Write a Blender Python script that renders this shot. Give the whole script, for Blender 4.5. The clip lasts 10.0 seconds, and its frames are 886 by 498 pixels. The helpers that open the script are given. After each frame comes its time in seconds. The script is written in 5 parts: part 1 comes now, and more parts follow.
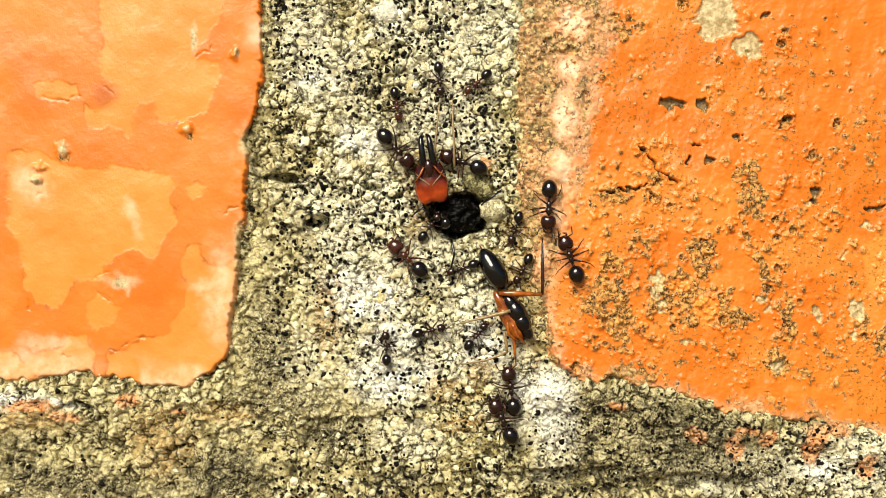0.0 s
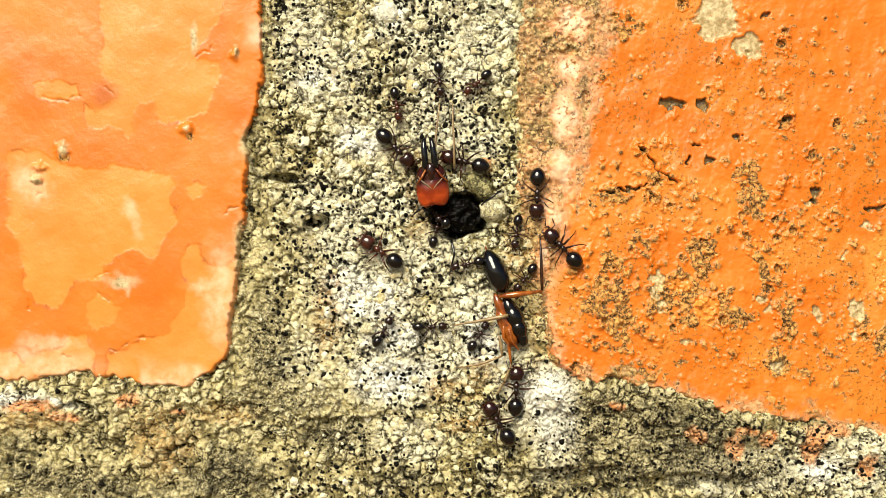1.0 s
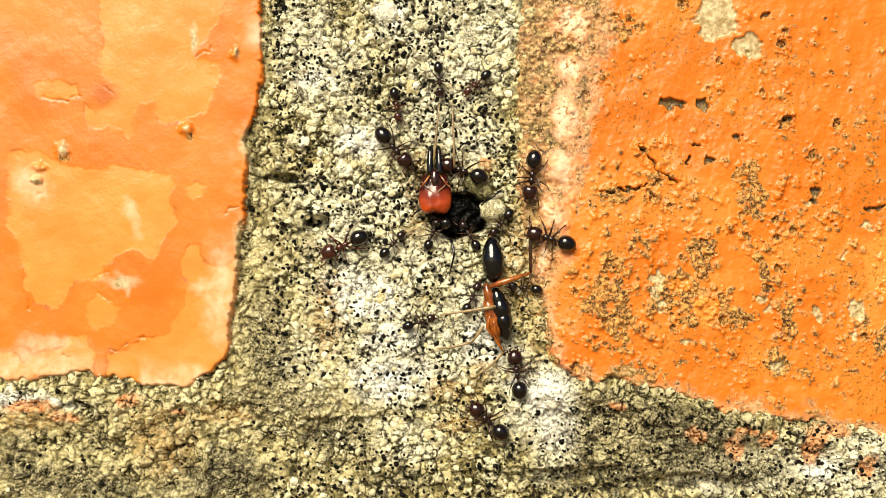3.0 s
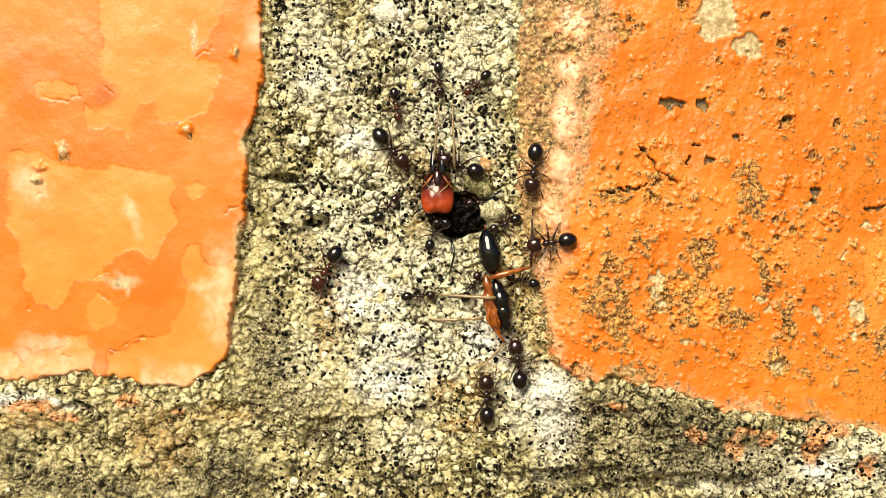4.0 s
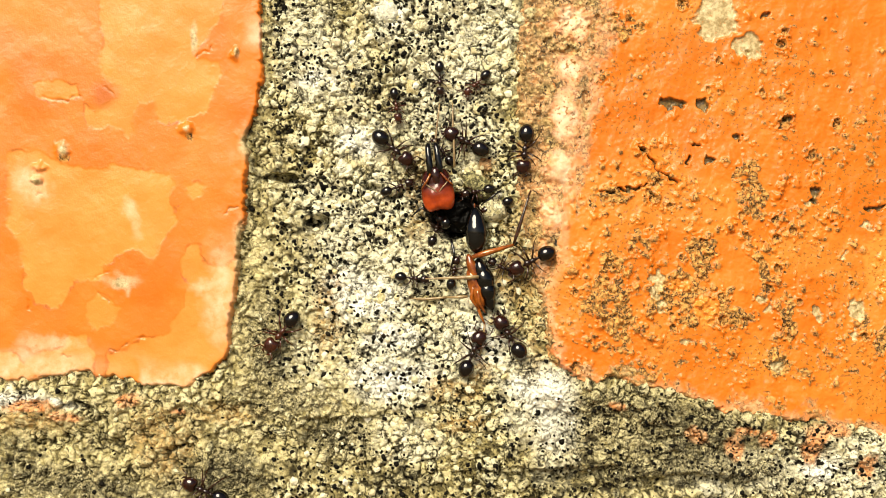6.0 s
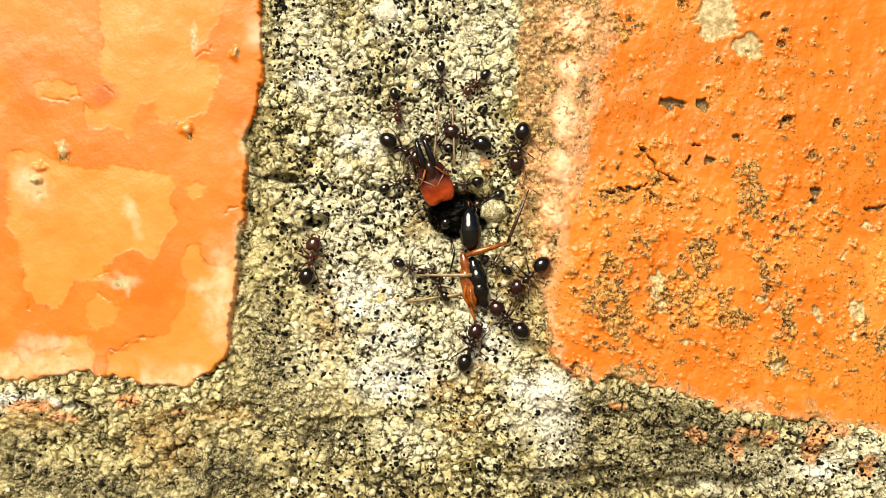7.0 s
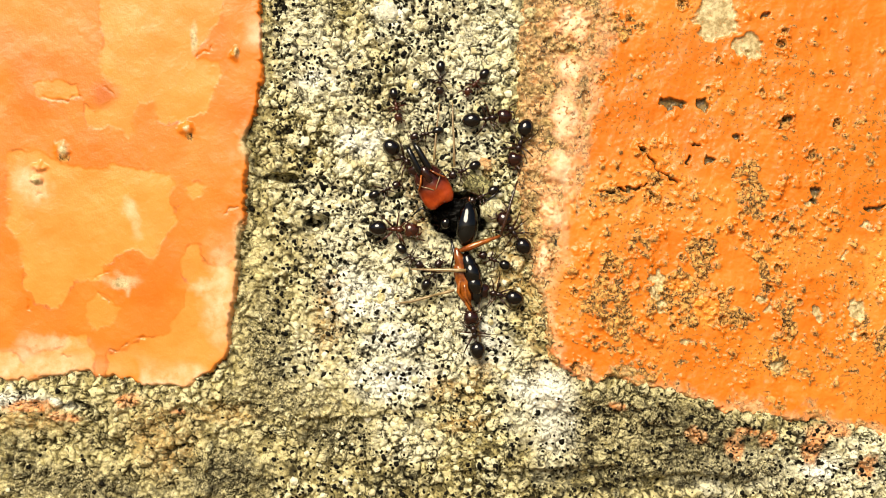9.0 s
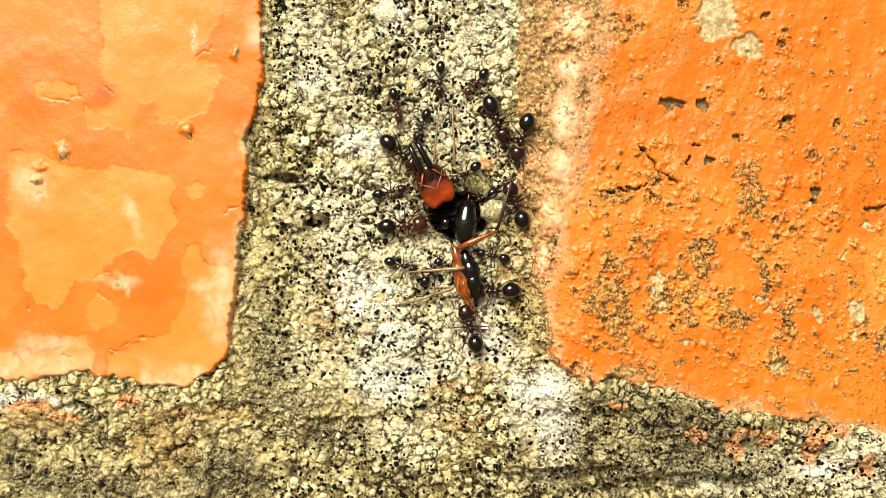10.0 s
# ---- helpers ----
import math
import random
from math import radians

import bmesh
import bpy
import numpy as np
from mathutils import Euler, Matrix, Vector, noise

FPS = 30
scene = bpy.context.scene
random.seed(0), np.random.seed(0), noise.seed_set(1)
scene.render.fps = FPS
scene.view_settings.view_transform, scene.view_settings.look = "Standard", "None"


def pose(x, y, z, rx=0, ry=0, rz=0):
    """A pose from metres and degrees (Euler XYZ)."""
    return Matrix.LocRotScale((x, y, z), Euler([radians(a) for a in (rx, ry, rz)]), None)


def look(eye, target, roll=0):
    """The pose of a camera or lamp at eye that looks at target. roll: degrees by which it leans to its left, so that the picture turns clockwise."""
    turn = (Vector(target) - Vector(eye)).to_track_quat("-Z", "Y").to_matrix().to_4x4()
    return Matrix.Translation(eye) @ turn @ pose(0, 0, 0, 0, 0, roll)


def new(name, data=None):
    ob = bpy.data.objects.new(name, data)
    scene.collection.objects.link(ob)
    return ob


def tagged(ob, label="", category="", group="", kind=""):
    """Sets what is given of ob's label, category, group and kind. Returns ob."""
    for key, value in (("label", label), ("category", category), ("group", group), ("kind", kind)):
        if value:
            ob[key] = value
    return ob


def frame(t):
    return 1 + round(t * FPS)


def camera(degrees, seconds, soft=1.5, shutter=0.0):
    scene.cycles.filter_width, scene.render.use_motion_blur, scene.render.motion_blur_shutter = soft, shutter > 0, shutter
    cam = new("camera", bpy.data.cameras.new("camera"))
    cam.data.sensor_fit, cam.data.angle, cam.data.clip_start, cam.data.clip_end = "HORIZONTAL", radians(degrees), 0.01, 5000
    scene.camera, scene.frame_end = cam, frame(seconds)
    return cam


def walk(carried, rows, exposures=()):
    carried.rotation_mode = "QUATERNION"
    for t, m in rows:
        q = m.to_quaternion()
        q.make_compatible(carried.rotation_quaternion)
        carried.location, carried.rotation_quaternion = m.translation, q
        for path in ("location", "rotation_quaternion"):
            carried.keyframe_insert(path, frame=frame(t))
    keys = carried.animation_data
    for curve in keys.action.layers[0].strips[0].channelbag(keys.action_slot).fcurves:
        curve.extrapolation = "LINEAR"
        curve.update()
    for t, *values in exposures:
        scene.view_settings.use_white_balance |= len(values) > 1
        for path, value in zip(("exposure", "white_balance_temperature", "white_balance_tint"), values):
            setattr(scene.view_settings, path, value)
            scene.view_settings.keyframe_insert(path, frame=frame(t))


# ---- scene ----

# One plan unit is 25 micrometres. (u, v) runs right and down over the patch of wall before the lens,
# with (784, 441) at the world's origin; h is the height out of the wall, towards the camera (-y).
U = 25e-6
U0, V0 = 784.0, 441.0
FOV = 40.0
D = U0 * U / math.tan(radians(FOV / 2))
UP = Vector((0, -1, 0))

# ---- camera ----
cam = camera(FOV, 10.0, soft=0.7)
walk(cam, [(0, look((0, -D, 0), (0, 0, 0))), (10.0, look((0, -D, 0), (0, 0, 0)))],
     exposures=[(0, 0.08, 6250, 10), (2.5, 0.13, 6380, 10), (5.0, 0.14, 6500, 10), (10.0, 0.14, 6560, 10)])

# ---- world and sun ----
SUN_FROM = Vector((-0.34, -1.0, 0.80)).normalized()
world = bpy.data.worlds.new("sky")
scene.world = world
world.use_nodes = True
wn = world.node_tree.nodes
sky = wn.new("ShaderNodeTexSky")
sky.sky_type, sky.sun_disc = "NISHITA", False
sky.sun_elevation = math.asin(SUN_FROM.z)
sky.sun_rotation = math.atan2(SUN_FROM.x, SUN_FROM.y)
sky.dust_density = 3.0
world.node_tree.links.new(sky.outputs[0], wn["Background"].inputs[0])
wn["Background"].inputs[1].default_value = 0.05
sun = new("sun", bpy.data.lights.new("sun", "SUN"))
sun.data.energy, sun.data.angle, sun.data.color = 5.0, radians(36), (1.0, 0.90, 0.68)
sun.matrix_world = look(SUN_FROM * 2, (0, 0, 0))


# ---- noise in arrays ----
def hashed(i, j, s):
    n = (i * 374761393 + j * 668265263 + s * 9747117) & 0xFFFFFFFF
    n = ((n ^ (n >> 13)) * 1274126177) & 0xFFFFFFFF
    return ((n ^ (n >> 16)) & 0xFFFFFF) / float(0xFFFFFF)


def vnoise(u, v, cell, s):
    """Smooth noise from 0 to 1, with lumps of the size cell."""
    a, b = np.asarray(u, float) / cell, np.asarray(v, float) / cell
    i, j = np.floor(a).astype(np.int64), np.floor(b).astype(np.int64)
    a, b = a - i, b - j
    a, b = a * a * (3 - 2 * a), b * b * (3 - 2 * b)
    p = hashed(i, j, s) * (1 - a) + hashed(i + 1, j, s) * a
    q = hashed(i, j + 1, s) * (1 - a) + hashed(i + 1, j + 1, s) * a
    return p * (1 - b) + q * b


def fbm(u, v, cell, s, octaves=3):
    """Layered noise round 0, within about -1 and 1."""
    total, amp = 0.0, 1.0
    for k in range(octaves):
        total = total + (vnoise(u, v, cell / 2 ** k, s + 17 * k) * 2 - 1) * amp
        amp *= 0.5
    return total * 0.6


def worley(u, v, cell, s):
    """Distance to the nearest scattered point, in cells, and that point's own random number."""
    a, b = np.asarray(u, float) / cell, np.asarray(v, float) / cell
    i, j = np.floor(a).astype(np.int64), np.floor(b).astype(np.int64)
    best, who = np.full(a.shape, 9.0), np.zeros(a.shape)
    for di in (-1, 0, 1):
        for dj in (-1, 0, 1):
            x, y = i + di, j + dj
            d = np.hypot(x + hashed(x, y, s) - a, y + hashed(x, y, s + 5) - b)
            near = d < best
            best = np.where(near, d, best)
            who = np.where(near, hashed(x, y, s + 9), who)
    return best, who


def cells(u, v, cell, s):
    """As worley, with the distance from the border to the next cell in place of that to the point."""
    a, b = np.asarray(u, float) / cell, np.asarray(v, float) / cell
    i, j = np.floor(a).astype(np.int64), np.floor(b).astype(np.int64)
    best, second, who = np.full(a.shape, 9.0), np.full(a.shape, 9.0), np.zeros(a.shape)
    for di in (-1, 0, 1):
        for dj in (-1, 0, 1):
            x, y = i + di, j + dj
            d = np.hypot(x + hashed(x, y, s) - a, y + hashed(x, y, s + 5) - b)
            near = d < best
            second = np.where(near, best, np.minimum(second, d))
            best = np.where(near, d, best)
            who = np.where(near, hashed(x, y, s + 9), who)
    return second - best, best, who


def inside(u, v, ring):
    """How far inside the closed outline a point lies; below 0 outside."""
    far, within = np.full(np.shape(u), 1e6), np.zeros(np.shape(u), bool)
    for (a, b), (c, d) in zip(ring, ring[1:] + ring[:1]):
        k = np.clip(((u - a) * (c - a) + (v - b) * (d - b)) / ((c - a) ** 2 + (d - b) ** 2), 0, 1)
        far = np.minimum(far, np.hypot(u - a - k * (c - a), v - b - k * (d - b)))
        if b != d:
            within ^= ((b > v) != (d > v)) & (u < a + (v - b) * (c - a) / (d - b))
    return np.where(within, far, -far)


def step(lo, hi, x):
    t = np.clip((x - lo) / (hi - lo), 0, 1)
    return t * t * (3 - 2 * t)


def blobs(u, v, spots, wob=10.0, s=3, soft=0.35, fine=0.5):
    """Soft ragged patches: 1 inside any of the ellipses (u, v, ru, rv), 0 outside."""
    wu = u + wob * fbm(u, v, 45, s) + wob * fine * fbm(u, v, 12, s + 4)
    wv = v + wob * fbm(u, v, 45, s + 8) + wob * fine * fbm(u, v, 12, s + 12)
    out = np.zeros(np.shape(u))
    for cu, cv, ru, rv in spots:
        out = np.maximum(out, 1 - step(1 - soft, 1 + soft, np.hypot((wu - cu) / ru, (wv - cv) / rv)))
    return out


def lines(u, v, runs, s=5):
    """Distance to the nearest of the straight runs (u0, v0, u1, v1), made ragged."""
    wu, wv = u + 10 * fbm(u, v, 15, s), v + 10 * fbm(u, v, 15, s + 3)
    out = np.full(np.shape(u), 1e6)
    for a, b, c, d in runs:
        k = np.clip(((wu - a) * (c - a) + (wv - b) * (d - b)) / ((c - a) ** 2 + (d - b) ** 2), 0, 1)
        out = np.minimum(out, np.hypot(wu - a - k * (c - a), wv - b - k * (d - b)))
    return out


# ---- materials ----
def material(name, rough=0.6, spec=0.5):
    m = bpy.data.materials.new(name)
    m.use_nodes = True
    b = m.node_tree.nodes["Principled BSDF"]
    b.inputs["Roughness"].default_value = rough
    b.inputs["Specular IOR Level"].default_value = spec
    return m, m.node_tree.nodes, m.node_tree.links, b


def put(links, value, socket):
    if hasattr(value, "is_linked"):
        links.new(value, socket)
    else:
        socket.default_value = value


def mix(m, fac, a, b, mode="MIX"):
    n = m.node_tree.nodes.new("ShaderNodeMix")
    n.data_type, n.blend_type = "RGBA", mode
    for value, socket in ((fac, n.inputs[0]), (a, n.inputs[6]), (b, n.inputs[7])):
        put(m.node_tree.links, (*value, 1) if isinstance(value, tuple) and len(value) == 3 else value, socket)
    return n.outputs[2]


def grain(m, size, lo=0.35, hi=0.65, detail=4.0, rough=0.6):
    """Noise in lumps of the given size in plan units, stretched between lo and hi to 0..1."""
    nodes, links = m.node_tree.nodes, m.node_tree.links
    t, n, r = nodes.new("ShaderNodeTexCoord"), nodes.new("ShaderNodeTexNoise"), nodes.new("ShaderNodeMapRange")
    n.inputs["Scale"].default_value = 1 / (size * U)
    n.inputs["Detail"].default_value, n.inputs["Roughness"].default_value = detail, rough
    links.new(t.outputs["Object"], n.inputs["Vector"])
    links.new(n.outputs["Fac"], r.inputs[0])
    r.inputs[1].default_value, r.inputs[2].default_value = lo, hi
    return r.outputs[0]


def veins(m, size, width=0.03, detail=3.0):
    """Thin wandering lines, 1 on a line and 0 off it."""
    n = m.node_tree.nodes.new("ShaderNodeMath")
    n.operation = "ABSOLUTE"
    k = m.node_tree.nodes.new("ShaderNodeMath")
    k.operation = "SUBTRACT"
    k.inputs[1].default_value = 0.5
    m.node_tree.links.new(grain(m, size, 0.0, 1.0, detail), k.inputs[0])
    m.node_tree.links.new(k.outputs[0], n.inputs[0])
    r = m.node_tree.nodes.new("ShaderNodeMapRange")
    m.node_tree.links.new(n.outputs[0], r.inputs[0])
    r.inputs[1].default_value, r.inputs[2].default_value = 0.3 * width, width
    r.inputs[3].default_value, r.inputs[4].default_value = 1.0, 0.0
    return r.outputs[0]


def field(m, name):
    n = m.node_tree.nodes.new("ShaderNodeAttribute")
    n.attribute_name = name
    return n.outputs["Fac"]


def times(m, a, b, op="MULTIPLY"):
    n = m.node_tree.nodes.new("ShaderNodeMath")
    n.operation, n.use_clamp = op, True
    put(m.node_tree.links, a, n.inputs[0])
    put(m.node_tree.links, b, n.inputs[1])
    return n.outputs[0]


def relief(m, bsdf, height, depth, strength=0.6):
    n = m.node_tree.nodes.new("ShaderNodeBump")
    n.inputs["Distance"].default_value, n.inputs["Strength"].default_value = depth * U, strength
    m.node_tree.links.new(height, n.inputs["Height"])
    m.node_tree.links.new(n.outputs[0], bsdf.inputs["Normal"])


def mortar_material():
    m, nodes, links, b = material("lime_mortar", 0.85, 0.3)
    c = mix(m, grain(m, 16, 0.4, 0.65), (0.12, 0.10, 0.038), (0.56, 0.47, 0.20))
    c = mix(m, times(m, field(m, "stone"), grain(m, 6, 0.12, 0.34)), c, mix(m, field(m, "tint"), (0.80, 0.70, 0.36), (0.97, 0.94, 0.66)))
    c = mix(m, times(m, times(m, field(m, "pale"), 0.75), grain(m, 9, 0.3, 0.5)), c, (0.98, 0.95, 0.74))
    c = mix(m, times(m, field(m, "olive"), grain(m, 14, 0.37, 0.60)), c, mix(m, grain(m, 18, 0.4, 0.6), (0.44, 0.38, 0.17), (0.86, 0.77, 0.45)))
    c = mix(m, times(m, field(m, "chalk"), grain(m, 6, 0.20, 0.36)), c, (0.98, 0.97, 0.86))
    c = mix(m, times(m, field(m, "ash"), grain(m, 9, 0.30, 0.55)), c, mix(m, grain(m, 4, 0.43, 0.57), (0.055, 0.048, 0.020), (0.62, 0.55, 0.32)))
    c = mix(m, times(m, field(m, "ochre"), grain(m, 10, 0.35, 0.6)), c, (0.58, 0.37, 0.13))
    # Near-black for dirt stains, and for shade painted into the hole and hollows.
    c = mix(m, times(m, field(m, "grime_shade"), grain(m, 11, 0.38, 0.6)), c, (0.012, 0.011, 0.006))
    c = mix(m, times(m, field(m, "paint"), grain(m, 6, 0.25, 0.45)), c, mix(m, grain(m, 14, 0.35, 0.65), (0.84, 0.34, 0.11), (0.88, 0.55, 0.30)))
    # Crevices coloured near-black: their deep shade is painted in, not only dirt.
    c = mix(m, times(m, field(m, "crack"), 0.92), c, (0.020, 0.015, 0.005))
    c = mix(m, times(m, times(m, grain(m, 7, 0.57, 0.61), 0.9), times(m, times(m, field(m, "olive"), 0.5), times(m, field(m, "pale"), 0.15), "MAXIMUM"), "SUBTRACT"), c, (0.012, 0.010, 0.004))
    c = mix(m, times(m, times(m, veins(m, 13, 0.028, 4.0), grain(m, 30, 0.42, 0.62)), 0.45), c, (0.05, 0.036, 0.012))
    links.new(c, b.inputs["Base Color"])
    relief(m, b, grain(m, 5, 0.2, 0.8, 6.0), 3.4, 0.9)
    return m


def paint_material():
    m, nodes, links, b = material("orange_paint", 0.38, 0.5)
    c = mix(m, grain(m, 160, 0.3, 0.7), (0.69, 0.155, 0.006), (0.76, 0.195, 0.010))
    c = mix(m, field(m, "thin"), c, mix(m, grain(m, 40, 0.3, 0.7), (0.80, 0.28, 0.035), (0.82, 0.34, 0.065)))
    # Salmon undercoat; its light tone is raised to paint in the lumps' shine.
    c = mix(m, times(m, field(m, "salmon"), grain(m, 18, 0.2, 0.5)), c, mix(m, grain(m, 26, 0.35, 0.65), (0.78, 0.46, 0.23), (0.94, 0.76, 0.55)))
    c = mix(m, times(m, grain(m, 30, 0.55, 0.7), 0.25), c, (0.80, 0.31, 0.065))
    c = mix(m, times(m, field(m, "speck"), grain(m, 5.5, 0.575, 0.61)), c, (0.30, 0.115, 0.014))
    c = mix(m, times(m, field(m, "worn"), grain(m, 5, 0.2, 0.5)), c, mix(m, grain(m, 6, 0.40, 0.60), (0.26, 0.125, 0.022), (0.70, 0.38, 0.10)))
    c = mix(m, times(m, field(m, "worn"), veins(m, 16, 0.035, 5.0)), c, (0.045, 0.022, 0.006))
    c = mix(m, times(m, field(m, "grit"), grain(m, 8, 0.2, 0.4)), c, mix(m, grain(m, 30, 0.42, 0.58), mix(m, grain(m, 7, 0.40, 0.60), (0.19, 0.12, 0.036), (0.64, 0.44, 0.18)), mix(m, grain(m, 7, 0.38, 0.60), (0.44, 0.20, 0.06), (0.76, 0.48, 0.24))))
    c = mix(m, times(m, times(m, field(m, "grit"), veins(m, 14, 0.045, 5.0)), grain(m, 24, 0.35, 0.6)), c, (0.045, 0.026, 0.010))
    c = mix(m, times(m, field(m, "grit"), grain(m, 8, 0.60, 0.64)), c, (0.014, 0.010, 0.005))
    # Tan of unpainted patches; on the left brick also painted glints.
    c = mix(m, times(m, field(m, "bare_glint"), grain(m, 7, 0.15, 0.4)), c, mix(m, grain(m, 8, 0.38, 0.62), (0.36, 0.26, 0.11), (0.70, 0.56, 0.31)))
    # Dark brown in pits, cracks and along the edges that drop to the joint.
    c = mix(m, times(m, field(m, "grime_shade"), grain(m, 5, 0.2, 0.36)), c, mix(m, grain(m, 6), (0.035, 0.022, 0.008), (0.30, 0.20, 0.07)))
    c = mix(m, field(m, "russet"), c, (0.36, 0.085, 0.006))
    links.new(c, b.inputs["Base Color"])
    r = nodes.new("ShaderNodeMapRange")
    links.new(times(m, times(m, field(m, "worn"), field(m, "grit"), "MAXIMUM"), field(m, "salmon"), "MAXIMUM"), r.inputs[0])
    r.inputs[3].default_value, r.inputs[4].default_value = 0.36, 0.8
    links.new(r.outputs[0], b.inputs["Roughness"])
    relief(m, b, grain(m, 7, 0.2, 0.8, 5.0), 0.9, 0.45)
    return m


def far_brick_material():
    m, nodes, links, b = material("orange_paint_plain", 0.45)
    c = mix(m, grain(m, 300, 0.35, 0.65), (0.84, 0.21, 0.016), (0.92, 0.32, 0.04))
    c = mix(m, times(m, grain(m, 60, 0.6, 0.7), 0.7), c, (0.5, 0.33, 0.14))
    links.new(c, b.inputs["Base Color"])
    relief(m, b, grain(m, 40), 8, 0.6)
    return m


def speck_material(name, stops, rough, spec=0.4):
    """Loose grains: each its own shade, picked from stops."""
    m, nodes, links, b = material(name, rough, spec)
    g, ramp = nodes.new("ShaderNodeNewGeometry"), nodes.new("ShaderNodeValToRGB")
    links.new(g.outputs["Random Per Island"], ramp.inputs[0])
    e = ramp.color_ramp.elements
    while len(e) < len(stops):
        e.new(0.5)
    for k, col in enumerate(stops):
        e[k].position, e[k].color = k / (len(stops) - 1), (*col, 1)
    c = mix(m, times(m, grain(m, 4, 0.45, 0.7), 0.35), ramp.outputs[0], (0.03, 0.025, 0.012))
    links.new(c, b.inputs["Base Color"])
    relief(m, b, grain(m, 3, 0.2, 0.8), 1.0, 0.6)
    return m


def shell_material(name, dark, light, rough, size=12, coat=0.0, glow_through=0.0):
    """Insect cuticle: smooth, with faint mottling."""
    m, nodes, links, b = material(name, rough, 0.75)
    links.new(mix(m, grain(m, size, 0.35, 0.65), dark, light), b.inputs["Base Color"])
    b.inputs["Coat Weight"].default_value, b.inputs["Coat Roughness"].default_value = coat, 0.05
    b.inputs["Subsurface Weight"].default_value, b.inputs["Subsurface Scale"].default_value = glow_through, 8 * U
    b.inputs["Subsurface Radius"].default_value = (1.0, 0.35, 0.1)
    relief(m, b, grain(m, 3.5, 0.2, 0.8), 0.06, 0.25)
    return m


def plain_material(name, a, b_, size, rough, depth):
    m, nodes, links, b = material(name, rough)
    links.new(mix(m, grain(m, size), a, b_), b.inputs["Base Color"])
    relief(m, b, grain(m, size / 4, 0.2, 0.8), depth, 0.6)
    return m


MORTAR, PAINT, FAR_BRICK = mortar_material(), paint_material(), far_brick_material()
PALE_SAND = speck_material("pale_sand", [(0.62, 0.54, 0.30), (0.82, 0.76, 0.50), (0.92, 0.88, 0.66), (0.70, 0.60, 0.32), (0.95, 0.93, 0.78)], 0.7)
DARK_SAND = speck_material("dark_sand", [(0.003, 0.003, 0.003), (0.009, 0.008, 0.006), (0.004, 0.004, 0.004), (0.018, 0.015, 0.010)], 0.8, 0.1)
GASTER = shell_material("black_cuticle", (0.0014, 0.001, 0.0009), (0.0055, 0.002, 0.001), 0.06)
BROWN = shell_material("brown_cuticle", (0.006, 0.0016, 0.0008), (0.026, 0.006, 0.002), 0.10)
LIMB = shell_material("limb_cuticle", (0.014, 0.0045, 0.0015), (0.050, 0.015, 0.0045), 0.20)
RED = shell_material("red_head_cuticle", (0.24, 0.024, 0.002), (0.42, 0.055, 0.006), 0.17, 20, 0.15, 0.0)
_tc, _sx, _mr = (RED.node_tree.nodes.new(k) for k in ("ShaderNodeTexCoord", "ShaderNodeSeparateXYZ", "ShaderNodeMapRange"))
RED.node_tree.links.new(_tc.outputs["Object"], _sx.inputs[0])
RED.node_tree.links.new(_sx.outputs[0], _mr.inputs[0])
_mr.inputs[1].default_value, _mr.inputs[2].default_value = 20 * U, 46 * U
_bsdf = RED.node_tree.nodes["Principled BSDF"]
_bsdf.inputs["Specular IOR Level"].default_value = 0.65
_bsdf.inputs["Coat Weight"].default_value = 0.0
RED.node_tree.links.new(mix(RED, _mr.outputs[0], _bsdf.inputs["Base Color"].links[0].from_socket, (0.035, 0.005, 0.002)), _bsdf.inputs["Base Color"])
DARK_RED = shell_material("dark_red_cuticle", (0.008, 0.0018, 0.001), (0.034, 0.0055, 0.0015), 0.09, 10)
BLACK = shell_material("jet_cuticle", (0.0012, 0.0011, 0.001), (0.0025, 0.002, 0.0016), 0.07, 12)
JET = shell_material("dull_jet_cuticle", (0.0012, 0.0011, 0.001), (0.003, 0.0024, 0.002), 0.38, 12)
JET.node_tree.nodes["Principled BSDF"].inputs["Specular IOR Level"].default_value = 0.08
AUBURN = shell_material("auburn_cuticle", (0.030, 0.007, 0.003), (0.085, 0.020, 0.007), 0.16, 14)
AMBER = shell_material("amber_cuticle", (0.13, 0.024, 0.002), (0.42, 0.115, 0.010), 0.12, 16, 0.3, 0.0)
STRAW = shell_material("straw_cuticle", (0.15, 0.085, 0.030), (0.38, 0.27, 0.12), 0.35, 10, 0.2)


# ---- building ----
def part(name, bm, mat, parent=None, label="", smooth=True, m=None):
    """One mesh object under a thing or a part."""
    me = bm
    if isinstance(bm, bmesh.types.BMesh):
        me = bpy.data.meshes.new(name)
        bm.to_mesh(me)
        bm.free()
    if not me.materials:
        me.materials.append(mat)
        me.polygons.foreach_set("use_smooth", [smooth] * len(me.polygons))
    ob = new(name, me)
    ob.parent = parent
    if m is not None:
        ob.matrix_basis = m
    return tagged(ob, label)


